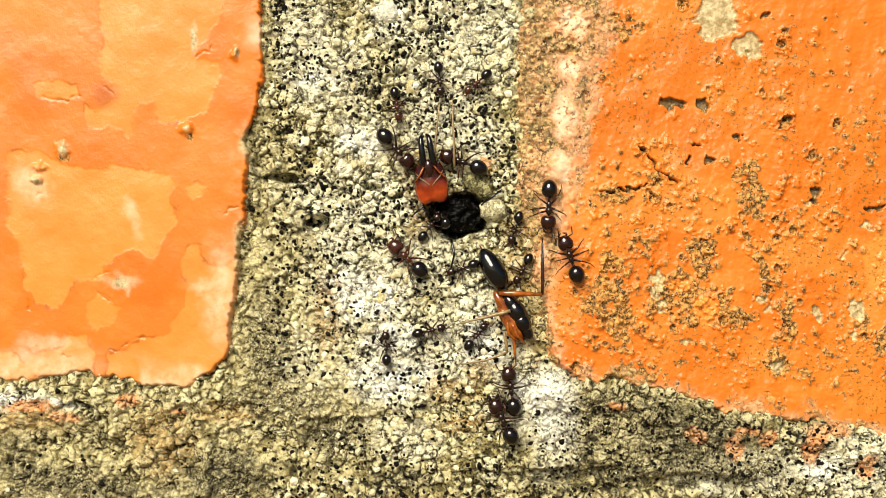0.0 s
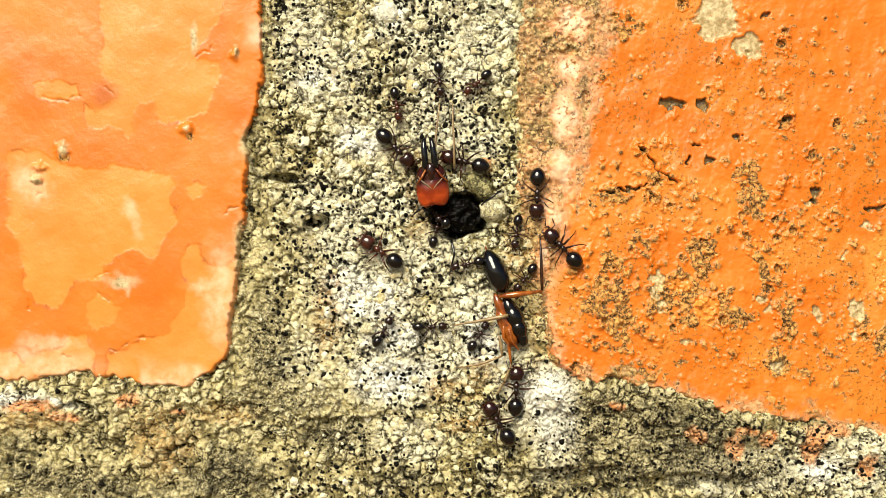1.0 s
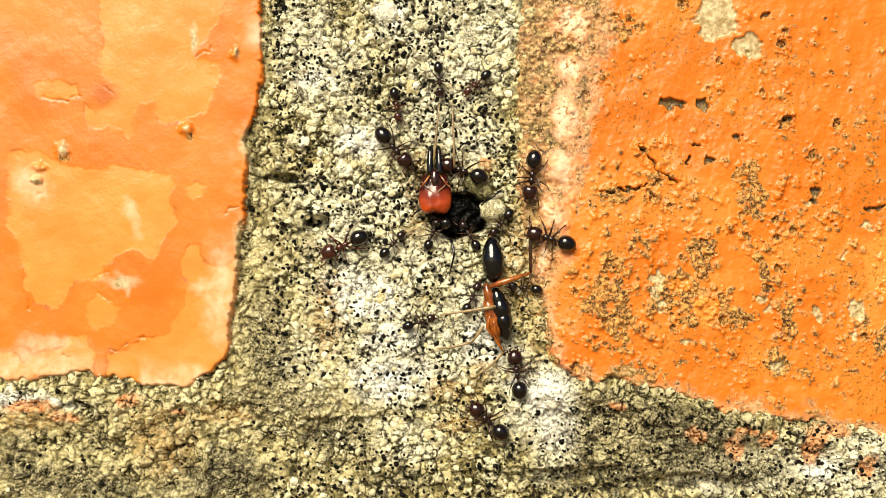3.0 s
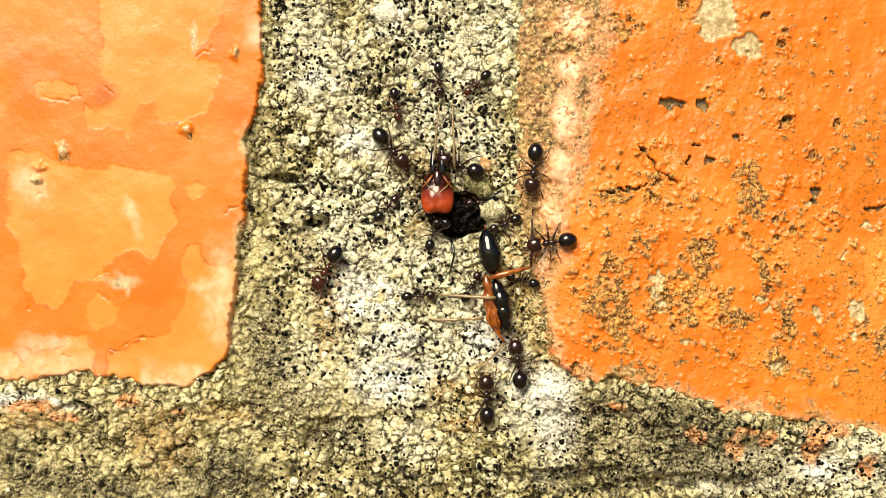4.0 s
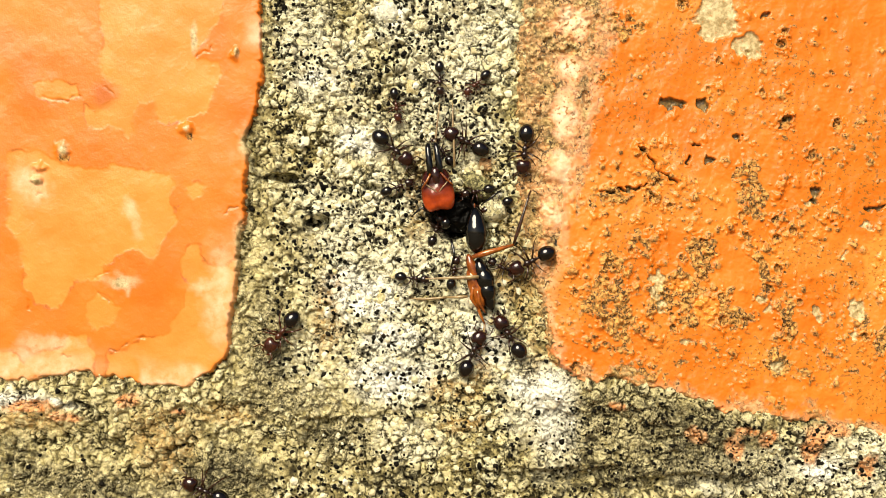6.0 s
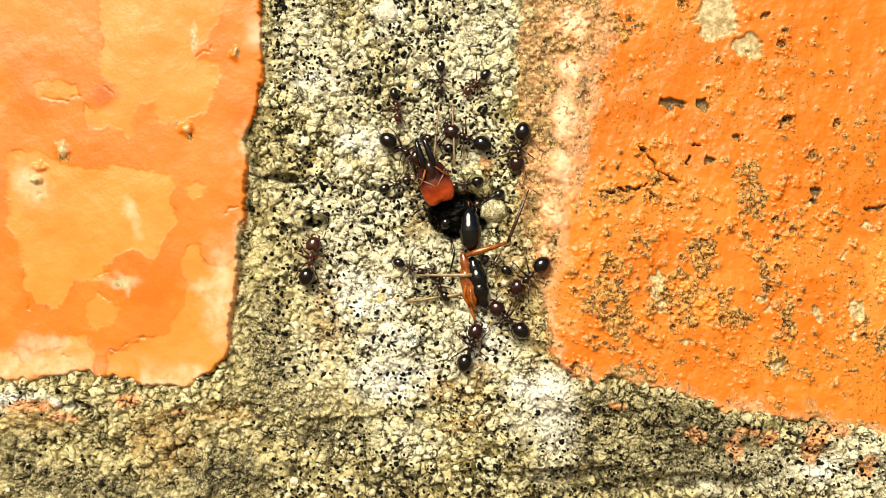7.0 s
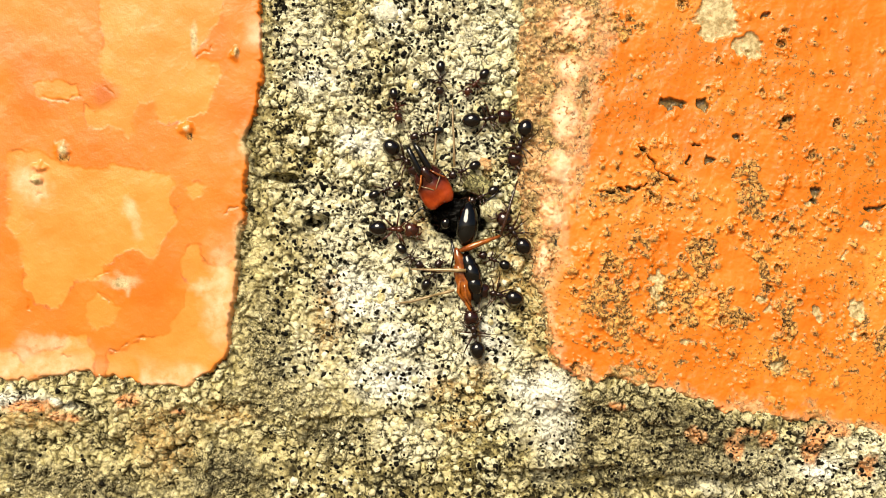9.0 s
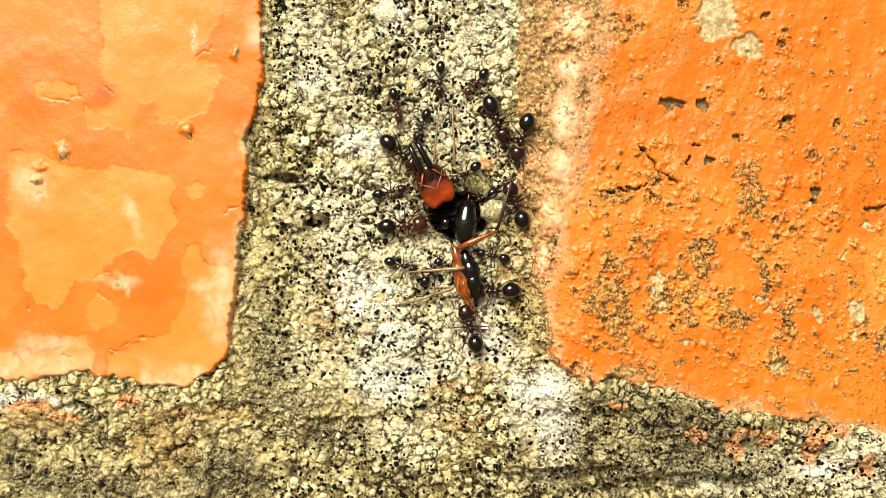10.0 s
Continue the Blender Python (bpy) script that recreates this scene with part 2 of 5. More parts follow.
def sheet_mesh(name, us, vs, h, k=1.0, keep=None, fields=None, close_to=None):
    """A surface over the plan grid us x vs with the heights h, closed by sides and a back at close_to."""
    nu, nv = len(us), len(vs)
    gu, gv = np.meshgrid(us, vs)
    co = np.stack([(gu - U0) * U * k, -h * U, (V0 - gv) * U * k], -1).reshape(-1, 3)
    idx = np.arange(nu * nv).reshape(nv, nu)
    quads = np.stack([idx[:-1, :-1], idx[1:, :-1], idx[1:, 1:], idx[:-1, 1:]], -1).reshape(-1, 4)
    if keep is not None:
        ok = keep.reshape(-1)
        quads = quads[ok[quads].any(1)]
    if close_to is not None:
        ring = np.concatenate([idx[0, :], idx[1:, -1], idx[-1, -2::-1], idx[-2:0:-1, 0]])
        n, base = len(ring), len(co)
        back = co[ring].copy()
        back[:, 1] = close_to
        co = np.concatenate([co, back])
        a, b = np.arange(n), (np.arange(n) + 1) % n
        quads = np.concatenate([quads, np.stack([ring[a], ring[b], base + b, base + a], -1)])
    me = bpy.data.meshes.new(name)
    me.vertices.add(len(co))
    me.vertices.foreach_set("co", co.astype(np.float32).reshape(-1))
    me.loops.add(len(quads) * 4)
    me.loops.foreach_set("vertex_index", quads.astype(np.int32).reshape(-1))
    me.polygons.add(len(quads))
    me.polygons.foreach_set("loop_start", np.arange(len(quads), dtype=np.int32) * 4)
    me.update(calc_edges=True)
    for key, val in (fields or {}).items():
        val = np.concatenate([val.reshape(-1), np.zeros(len(co) - val.size)]).astype(np.float32)
        me.attributes.new(key, "FLOAT", "POINT").data.foreach_set("value", val)
    return me


def spaced(lo, fine_lo, fine_hi, hi, step_, coarse):
    """Grid lines: close together in the middle stretch, wide apart outside it."""
    parts = [np.arange(lo, fine_lo, coarse), np.arange(fine_lo, fine_hi, step_), np.arange(fine_hi, hi, coarse), [hi]]
    return np.unique(np.concatenate(parts))


# ---- the wall's relief ----
HOLE = (812.0, 381.0)


def left_edge(u, v):
    """How far inside the left brick's painted face a point lies."""
    side = np.interp(v, [-400, 0, 180, 235, 330, 470, 600, 640], [474, 470, 464, 442, 440, 424, 408, 400])
    foot = np.interp(u, [-900, 0, 60, 130, 200, 250, 290, 340, 390, 420], [690, 690, 674, 676, 674, 684, 700, 690, 650, 610])
    side = side + 6 * fbm(u, v, 40, 21) + 5 * fbm(u, v, 12, 22) + 3.5 * fbm(u, v, 6, 25)
    foot = foot + 14 * fbm(u, v, 50, 23) + 6 * fbm(u, v, 21, 24) + 5 * fbm(u, v, 8, 26)
    return np.minimum(side - u, (foot - v) * 0.6)


# Outlines of the worn plates on the left brick, where the upper coat of paint has flaked off.
PLATES = [
    [(176, -60), (400, -60), (392, 20), (372, 60), (345, 95), (350, 108), (388, 106), (392, 130), (378, 165), (366, 195), (330, 212), (300, 222), (280, 208), (274, 186),
     (250, 180), (238, 196), (238, 228), (228, 252), (214, 232), (190, 222), (160, 226), (145, 200), (150, 185), (170, 195), (204, 170), (190, 145), (178, 130), (180, 60)],
    [(55, 150), (75, 140), (140, 150), (145, 172), (100, 178), (85, 182), (62, 172)],
    [(12, 270), (60, 265), (110, 290), (150, 300), (185, 300), (200, 290), (260, 300), (300, 312), (310, 330), (296, 345), (310, 365), (312, 395), (295, 420), (272, 458),
     (245, 442), (225, 448), (185, 470), (178, 495), (130, 500), (105, 548), (60, 540), (42, 500), (38, 440), (15, 400)],
    [(328, 330), (345, 318), (362, 330), (358, 350), (340, 352)],
    [(172, 517), (213, 545), (200, 575), (170, 585), (150, 560), (155, 535)],
    [(318, 470), (322, 450), (342, 426), (358, 432), (360, 460), (400, 470), (450, 440), (440, 730), (180, 730), (188, 650), (190, 625), (225, 618), (250, 600), (275, 592),
     (300, 596), (308, 560), (326, 545), (330, 500)],
    [(-60, 625), (20, 622), (40, 640), (70, 625), (110, 610), (120, 590), (150, 590), (165, 620), (160, 730), (-60, 730)]]


def plates(u, v):
    """How far inside the flaked plates a point lies."""
    wu = u + 7 * fbm(u, v, 18, 44) + 3 * fbm(u, v, 6, 45)
    wv = v + 7 * fbm(u, v, 18, 46) + 3 * fbm(u, v, 6, 47)
    out = np.full(np.shape(u), -1e6)
    for ring in PLATES:
        out = np.maximum(out, inside(wu, wv, ring))
    return out


def left_height(u, v):
    d = left_edge(u, v)
    p = plates(u, v)
    thin = step(-1.8, 1.8, p)
    h = 15 + 5 * fbm(u, v, 220, 31) + 1.6 * fbm(u, v, 60, 32) + 0.2 * fbm(u, v, 14, 33) - 0.55 * thin
    h = h + 1.5 * np.exp(-((d - 12) / 10.0) ** 2) * vnoise(u, v, 60, 35)
    h = h + 8 * (blobs(u, v, [(110, 268, 11, 10), (330, 231, 10, 9), (62, 322, 8, 6), (418, 95, 5, 8), (66, 298, 9, 7)], 7, 40, 0.8, 1.0))
    h = h - 2.2 * creases(u, v)
    return h - 75 * (1 - step(-9, 9, d)), d, p


def creases(u, v):
    """Fine broken cracks in the old paint."""
    runs = [(75, 172, 140, 173), (205, 170, 186, 150), (165, 492, 196, 478), (46, 528, 56, 552), (8, 608, 30, 622), (190, 622, 250, 600), (178, 520, 214, 540), (400, 380, 420, 362), (345, 100, 372, 84), (64, 338, 74, 346), (112, 628, 130, 628)]
    return (1 - step(1.2, 3.6, lines(u, v, runs, 93) + 2.2 * vnoise(u, v, 7, 95))) * step(0.3, 0.5, vnoise(u, v, 26, 96))


def right_edge(u, v):
    """How far inside the right brick, and inside its paint, a point lies."""
    side = np.interp(v, [-400, 0, 180, 330, 450, 560, 650, 720], [916, 912, 908, 904, 926, 948, 966, 1000])
    foot = np.interp(u, [900, 985, 1010, 1060, 1085, 1130, 1180, 1240, 1300, 1440, 1500, 1600, 2600], [640, 646, 664, 686, 672, 690, 694, 718, 737, 750, 766, 778, 796])
    side = side + 10 * fbm(u, v, 50, 51) + 6 * fbm(u, v, 12, 52)
    foot = foot + 10 * fbm(u, v, 45, 53) + 8 * fbm(u, v, 12, 54) + 5 * fbm(u, v, 6, 58)
    rim = np.interp(v, [-400, 0, 90, 190, 300, 450, 560, 650], [1074, 1066, 1054, 1036, 1010, 986, 966, 985])
    rim = rim + 12 * fbm(u, v, 40, 56) + 9 * fbm(u, v, 11, 57)
    return np.minimum((u - side) * 0.45, foot - v), np.minimum(u - rim, foot - v)


NODULES = []
_r = random.Random(7)
for _cu, _cv, _su, _sv, _n in [(1080, 530, 45, 75, 60), (1130, 300, 60, 50, 26), (1210, 510, 90, 60, 46), (1350, 340, 70, 90, 44), (1450, 450, 120, 100, 40),
                               (1340, 590, 150, 60, 70), (1200, 400, 140, 70, 50), (1100, 120, 60, 90, 26), (1400, 170, 120, 110, 44), (1270, 300, 240, 220, 50), (1180, 620, 140, 30, 20)]:
    for _k in range(int(_n * 1.25)):
        NODULES.append((_r.gauss(_cu, _su), _r.gauss(_cv, _sv), 2.4 + 6.5 * _r.random() ** 1.8, _r.random()))


def crumbs(u, v):
    """Sand grains under the paint, thick in some stretches, and how far from its grain a point lies."""
    gate = blobs(u, v, [(1100, 560, 90, 90), (1300, 590, 160, 70), (1230, 450, 120, 70), (1330, 330, 70, 70), (1140, 330, 90, 60), (1080, 150, 40, 80), (1480, 600, 90, 80), (1410, 450, 70, 110), (1420, 110, 60, 50)], 40, 180, 0.9)
    gate = gate * step(0.25, 0.7, vnoise(u, v, 34, 181))
    f, q = worley(u + 6 * fbm(u, v, 7, 182), v + 6 * fbm(u, v, 7, 183), 8.5, 184)
    return np.clip(1 - (f / (0.35 + 0.35 * q)) ** 2, 0, 1) * np.where(q > 1.0 - 0.27 * gate, 0.35 + 0.65 * hashed(np.floor(q * 9999).astype(np.int64), np.floor(q * 777).astype(np.int64), 3), 0.0), f


def right_height(u, v):
    d, p = right_edge(u, v)
    h = 3 + 11 * step(-10, 110, u - 925) + 5 * fbm(u, v, 200, 61) + 3.0 * fbm(u * 1.6, v, 60, 62) + 1.0 * fbm(u, v, 17, 63) + 0.5 * fbm(u, v, 6, 65)
    painted = step(-3, 3, p)
    h = h + 2.5 * painted + (1 - painted) * (1 - 0.75 * step(955, 990, u) * step(70, 110, v)) * (5 * fbm(u, v, 14, 64) + 4.5 * fbm(u, v, 6, 67))
    h = h + 10 * blobs(u, v, [(982, 298, 22, 20), (975, 375, 18, 30)], 3, 66, 0.8)
    worn = np.zeros(np.shape(u))
    flat_u, flat_v = np.ravel(u), np.ravel(v)
    hh, ww = np.ravel(h).copy(), worn.ravel()
    for cu, cv, r, q in NODULES if np.ndim(u) == 2 else ():
        iu0, iu1 = np.searchsorted(u[0], [cu - 3 * r, cu + 3 * r])
        iv0, iv1 = np.searchsorted(v[:, 0], [cv - 3 * r, cv + 3 * r])
        near = (np.arange(iv0, iv1)[:, None] * u.shape[1] + np.arange(iu0, iu1)[None, :]).ravel()
        if not len(near):
            continue
        x, y = flat_u[near] - cu, flat_v[near] - cv
        e = np.hypot(x, y * (0.8 + 0.4 * q)) / r * (1 + 0.8 * fbm(flat_u[near], flat_v[near], 6, 71))
        if q < 0.16:
            hh[near] += r * (0.35 * np.exp(-((e - 1.1) / 0.35) ** 2) - 0.9 * (1 - step(0.5, 1.0, e)))
            ww[near] = np.maximum(ww[near], 1 - step(0.7, 1.25, e))
        else:
            hh[near] += 0.7 * r * np.exp(-e * e * 1.3)
            if q > 0.42:
                ww[near] = np.maximum(ww[near], 0.9 * (1 - step(0.5, 1.05, e)))
    h, worn = hh.reshape(np.shape(u)), ww.reshape(np.shape(u))
    scab = blobs(u, v, [(1075, 520, 38, 72), (1100, 570, 30, 40), (1205, 520, 60, 30), (1135, 440, 30, 22), (1330, 330, 28, 60), (1300, 560, 55, 26), (1375, 640, 34, 24), (1245, 460, 28, 40), (1345, 480, 9, 40), (1400, 560, 12, 50), (1290, 545, 16, 30), (1225, 570, 30, 18), (1110, 660, 60, 14), (1522, 552, 20, 24), (1385, 640, 18, 22), (1560, 600, 20, 30), (1170, 312, 34, 14), (1085, 350, 40, 14), (1105, 45, 26, 26), (1060, 20, 30, 18)], 22, 75, 0.3)
    thick = np.maximum(1.12 * scab, 0.55 * step(0.35, 0.7, vnoise(u, v, 120, 86)) * step(1040, 1090, u) * step(90, 260, v))
    flake = 0.30 * vnoise(u + 8 * fbm(u, v, 12, 88), v + 8 * fbm(u, v, 12, 89), 20, 76) + 0.22 * vnoise(u + 4 * fbm(u, v, 6, 91), v, 8, 92) + 0.16 * vnoise(u, v, 4.5, 90)
    crust = step(0.67, 0.76, thick * 0.43 + flake) * painted
    worn = np.maximum(worn, crust)
    h = h + crust * (0.8 + 6.0 * fbm(u, v, 7, 77, 2))
    bare_glint = blobs(u, v, [(1268, 28, 36, 40), (1325, 82, 22, 26), (1163, 506, 9, 22), (1172, 540, 8, 12), (1447, 556, 9, 18), (1508, 592, 9, 7), (1358, 538, 9, 8), (1340, 522, 9, 8), (1532, 407, 10, 7), (1483, 452, 9, 7), (1380, 645, 14, 12), (1216, 612, 9, 8), (1522, 550, 18, 20), (1440, 350, 7, 7)], 12, 78, 0.10, 1.0)
    h = h - 5 * bare_glint * painted
    crumb, f = crumbs(u, v)
    h = h + 3.0 * crumb * painted
    # Broken brown ring round each crumb: its shaded side painted in, not wear.
    worn = np.maximum(worn, painted * step(0.16, 0.30, f) * (1 - step(0.42, 0.60, f)) * step(0.02, 0.10, crumb) * step(0.35, 0.6, vnoise(u, v, 11, 185)))
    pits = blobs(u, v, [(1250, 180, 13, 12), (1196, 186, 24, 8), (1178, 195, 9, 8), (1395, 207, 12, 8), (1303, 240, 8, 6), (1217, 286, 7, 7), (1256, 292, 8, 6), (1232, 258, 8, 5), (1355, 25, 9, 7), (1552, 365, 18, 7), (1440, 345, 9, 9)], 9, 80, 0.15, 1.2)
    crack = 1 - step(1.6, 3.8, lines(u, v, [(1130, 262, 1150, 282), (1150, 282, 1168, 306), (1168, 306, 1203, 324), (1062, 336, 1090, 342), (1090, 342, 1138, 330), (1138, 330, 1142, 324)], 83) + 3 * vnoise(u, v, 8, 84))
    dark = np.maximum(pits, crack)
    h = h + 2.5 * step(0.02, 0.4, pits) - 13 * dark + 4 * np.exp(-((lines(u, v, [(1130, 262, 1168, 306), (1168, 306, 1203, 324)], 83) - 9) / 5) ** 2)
    tan = (1 - painted)
    h = h - 7 * tan * step(0.55, 0.8, blobs(u, v, [(1000, 92, 30, 5), (972, 72, 7, 9), (1032, 172, 6, 16)], 7, 98, 0.4, 1.0))
    return h - 60 * (1 - step(-14, 10, d)), d, painted, worn, bare_glint, dark, tan


def fissures(u, v):
    """Thin wandering cracks through the joint's crust."""
    a, b = np.abs(fbm(u, v, 30, 171)), np.abs(fbm(u + 90, v - 40, 17, 175))
    return np.maximum(1 - step(0.012, 0.05, a), 1 - step(0.015, 0.06, b)) * step(0.35, 0.6, vnoise(u, v, 24, 178))


def mortar_height(u, v):
    """The joint's surface, and how much of it is the top of an embedded stone."""
    h = 5.0 * fbm(u, v, 190, 101) + 4.5 * fbm(u, v, 70, 102) + 2.2 * fbm(u, v, 24, 103)
    low = blobs(u, v, [(250, 900, 520, 150), (1050, 860, 420, 75), (450, 760, 160, 90)], 30, 105, 0.5)
    h = h - 5 * low + low * (11 * fbm(u, v, 46, 106) - 9 * np.abs(fbm(u, v, 26, 107)))
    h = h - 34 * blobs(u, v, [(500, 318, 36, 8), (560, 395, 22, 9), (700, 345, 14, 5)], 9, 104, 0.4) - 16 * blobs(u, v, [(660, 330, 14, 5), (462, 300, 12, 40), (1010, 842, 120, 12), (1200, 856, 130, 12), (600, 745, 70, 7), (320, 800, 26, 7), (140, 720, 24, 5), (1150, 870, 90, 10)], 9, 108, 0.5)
    r = np.hypot((u - HOLE[0]) / 54.0, (v - HOLE[1]) / 38.0) * (1 + 0.16 * fbm(u, v, 26, 110))
    hole = 1 - step(0.72, 1.08, r)
    h = h + 16 * blobs(u, v, [(200, 712, 270, 46), (20, 715, 90, 50), (380, 700, 70, 40)], 18, 114, 0.8) + 22 * blobs(u, v, [(1040, 692, 80, 32), (1120, 696, 60, 30), (1190, 712, 80, 34), (1310, 746, 90, 34), (1450, 766, 100, 32), (1560, 788, 70, 32)], 12, 117, 0.7) - 210 * hole - 6 * (1 - step(0.9, 1.7, r))
    wu = u + 11 * fbm(u, v, 20, 111) + 5 * fbm(u, v, 7, 118)
    wv = v + 11 * fbm(u, v, 20, 112) + 5 * fbm(u, v, 7, 119)
    e, f, q = cells(wu, wv, 21, 113)
    lump = np.clip(e / 0.55, 0, 1) ** 0.55
    h = h + (2 + 9 * q * q) * lump - 3
    stone = np.where(q > 0.12, step(0.10, 0.34, e), 0)
    tint = q
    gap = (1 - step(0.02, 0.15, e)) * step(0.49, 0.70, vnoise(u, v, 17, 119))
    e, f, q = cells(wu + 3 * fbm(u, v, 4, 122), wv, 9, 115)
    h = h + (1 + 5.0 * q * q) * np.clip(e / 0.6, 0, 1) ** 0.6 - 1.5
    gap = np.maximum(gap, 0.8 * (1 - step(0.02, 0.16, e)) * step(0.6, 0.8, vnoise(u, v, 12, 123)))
    h = h + 3.0 * fbm(u, v, 6, 116, 2) - 5 * fissures(u, v) - 3 * gap
    return h, hole, stone, tint, gap


def surface(u, v):
    """The wall's height at single points, whichever of joint and bricks stands out."""
    u, v = np.atleast_1d(np.asarray(u, float)), np.atleast_1d(np.asarray(v, float))
    return np.maximum(np.maximum(mortar_height(u, v)[0], left_height(u, v)[0]), right_height(u, v)[0])


# ---- the wall ----
GROUND = -0.5
wall = tagged(new("wall"), "brick wall under peeling orange paint with pale gritty mortar joints", "wall", kind="structure")


def make_mortar():
    us = spaced(-36000, -24, 1592, 36000, 1.6, 900)
    vs = spaced(-22000, -24, 906, 20440, 1.6, 900)
    gu, gv = np.meshgrid(us, vs)
    h, hole, stone, tint, gap = mortar_height(gu, gv)
    ld, rd = left_edge(gu, gv), right_edge(gu, gv)[0]
    keep = (ld < 40) & (rd < 60) | (gu < -40) | (gu > 1610) | (gv < -40) | (gv > 920)
    joint = step(440, 485, gu) * (1 - step(890, 945, gu)) * (1 - 0.6 * step(560, 700, gv))
    h = h - 45 * np.maximum(step(13, 38, ld), step(13, 38, rd))
    smooth = blobs(gu, gv, [(470, 560, 60, 150), (520, 680, 110, 60), (640, 530, 60, 46), (690, 675, 70, 40), (965, 705, 40, 50)], 24, 138, 0.6)
    f = {
        # Same cracks and gaps as in the height, so their shade is painted there.
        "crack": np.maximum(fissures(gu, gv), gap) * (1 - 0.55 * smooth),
        "chalk": blobs(gu, gv, [(640, 522, 66, 40), (610, 500, 32, 32), (700, 600, 50, 26), (860, 600, 30, 40), (690, 672, 66, 36), (700, 690, 30, 20), (965, 712, 42, 56), (930, 690, 26, 24), (985, 760, 40, 36), (560, 140, 30, 20), (640, 250, 34, 26), (690, 22, 24, 24), (30, 706, 60, 14), (110, 712, 30, 8), (1450, 830, 30, 20)], 16, 139, 0.5),
        "ash": blobs(gu, gv, [(1090, 740, 110, 60), (1250, 780, 90, 60), (1180, 830, 160, 30), (1330, 830, 60, 30), (470, 610, 34, 80), (500, 700, 70, 36), (400, 845, 70, 40), (590, 770, 60, 40), (120, 860, 120, 26)], 24, 137, 0.6),
        "tint": tint * (0.45 + vnoise(gu, gv, 90, 121)) * (0.5 + 0.7 * joint),
        "stone": stone * (0.75 + 0.25 * vnoise(gu, gv, 60, 120)),
        "pale": blobs(gu, gv, [(640, 530, 90, 60), (690, 600, 60, 40), (690, 680, 75, 42), (955, 725, 60, 70), (590, 130, 70, 60), (640, 250, 50, 50), (800, 120, 80, 110), (860, 60, 60, 70), (850, 240, 40, 50), (740, 50, 60, 40), (540, 60, 50, 60), (1010, 770, 50, 40), (700, 780, 70, 30), (20, 700, 50, 10), (560, 640, 70, 60), (690, 30, 40, 40), (790, 620, 60, 60), (1500, 820, 100, 60), (1360, 830, 80, 40), (1250, 850, 60, 30), (980, 800, 50, 50), (640, 640, 40, 40), (610, 400, 80, 80), (730, 470, 80, 60), (840, 570, 50, 80), (900, 640, 50, 50), (770, 210, 80, 60), (680, 350, 50, 40)], 26, 122, 0.6),
        "olive": np.maximum(blobs(gu, gv, [(425, 600, 24, 80), (590, 640, 40, 40), (200, 830, 330, 140), (1150, 770, 200, 70), (470, 250, 13, 260), (938, 150, 14, 170), (590, 780, 110, 60), (490, 520, 80, 190), (520, 690, 120, 70)], 26, 125, 0.5) * 0.85, 0.0),
        "ochre": blobs(gu, gv, [(945, 300, 22, 330), (740, 345, 26, 80), (580, 560, 26, 70), (860, 295, 16, 14), (922, 470, 34, 90), (890, 500, 20, 30), (800, 690, 50, 20), (850, 650, 26, 26), (820, 745, 40, 14), (290, 780, 60, 60), (60, 740, 60, 30), (400, 730, 60, 20)], 16, 128, 0.5) * 0.8,
        # Dirt along the lower joint, plus painted shade in the hole and sunken hollows.
        "grime_shade": np.maximum(0.8 * blobs(gu, gv, [(390, 835, 80, 34), (200, 872, 130, 20), (565, 765, 44, 18), (1030, 845, 170, 24), (1170, 856, 150, 20), (1290, 850, 70, 16), (860, 866, 80, 14), (30, 810, 50, 36), (1220, 780, 90, 50), (690, 850, 60, 24), (500, 315, 40, 14), (558, 394, 26, 10), (480, 660, 30, 16), (812, 381, 58, 42), (730, 330, 16, 60), (446, 260, 6, 100)], 22, 131, 0.6), np.maximum(hole, blobs(gu, gv, [(508, 318, 28, 7), (470, 316, 16, 5), (560, 396, 17, 6), (580, 770, 12, 7), (492, 660, 10, 7), (150, 716, 20, 5), (380, 790, 18, 5)], 7, 135, 0.3))),
        "paint": blobs(gu, gv, [(1300, 790, 18, 26), (1358, 775, 15, 14), (1440, 785, 20, 36), (1530, 822, 16, 24), (1235, 770, 18, 14), (1470, 757, 26, 14), (232, 708, 22, 13), (60, 716, 44, 11), (120, 735, 30, 10), (320, 728, 14, 6), (1320, 760, 22, 8), (1090, 720, 12, 8)], 9, 134, 0.3),
    }
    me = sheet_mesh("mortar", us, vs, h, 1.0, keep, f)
    ob = part("mortar", me, MORTAR, wall, "pale gritty lime mortar with dark dirt and a small hole painted near-black")
    return ob


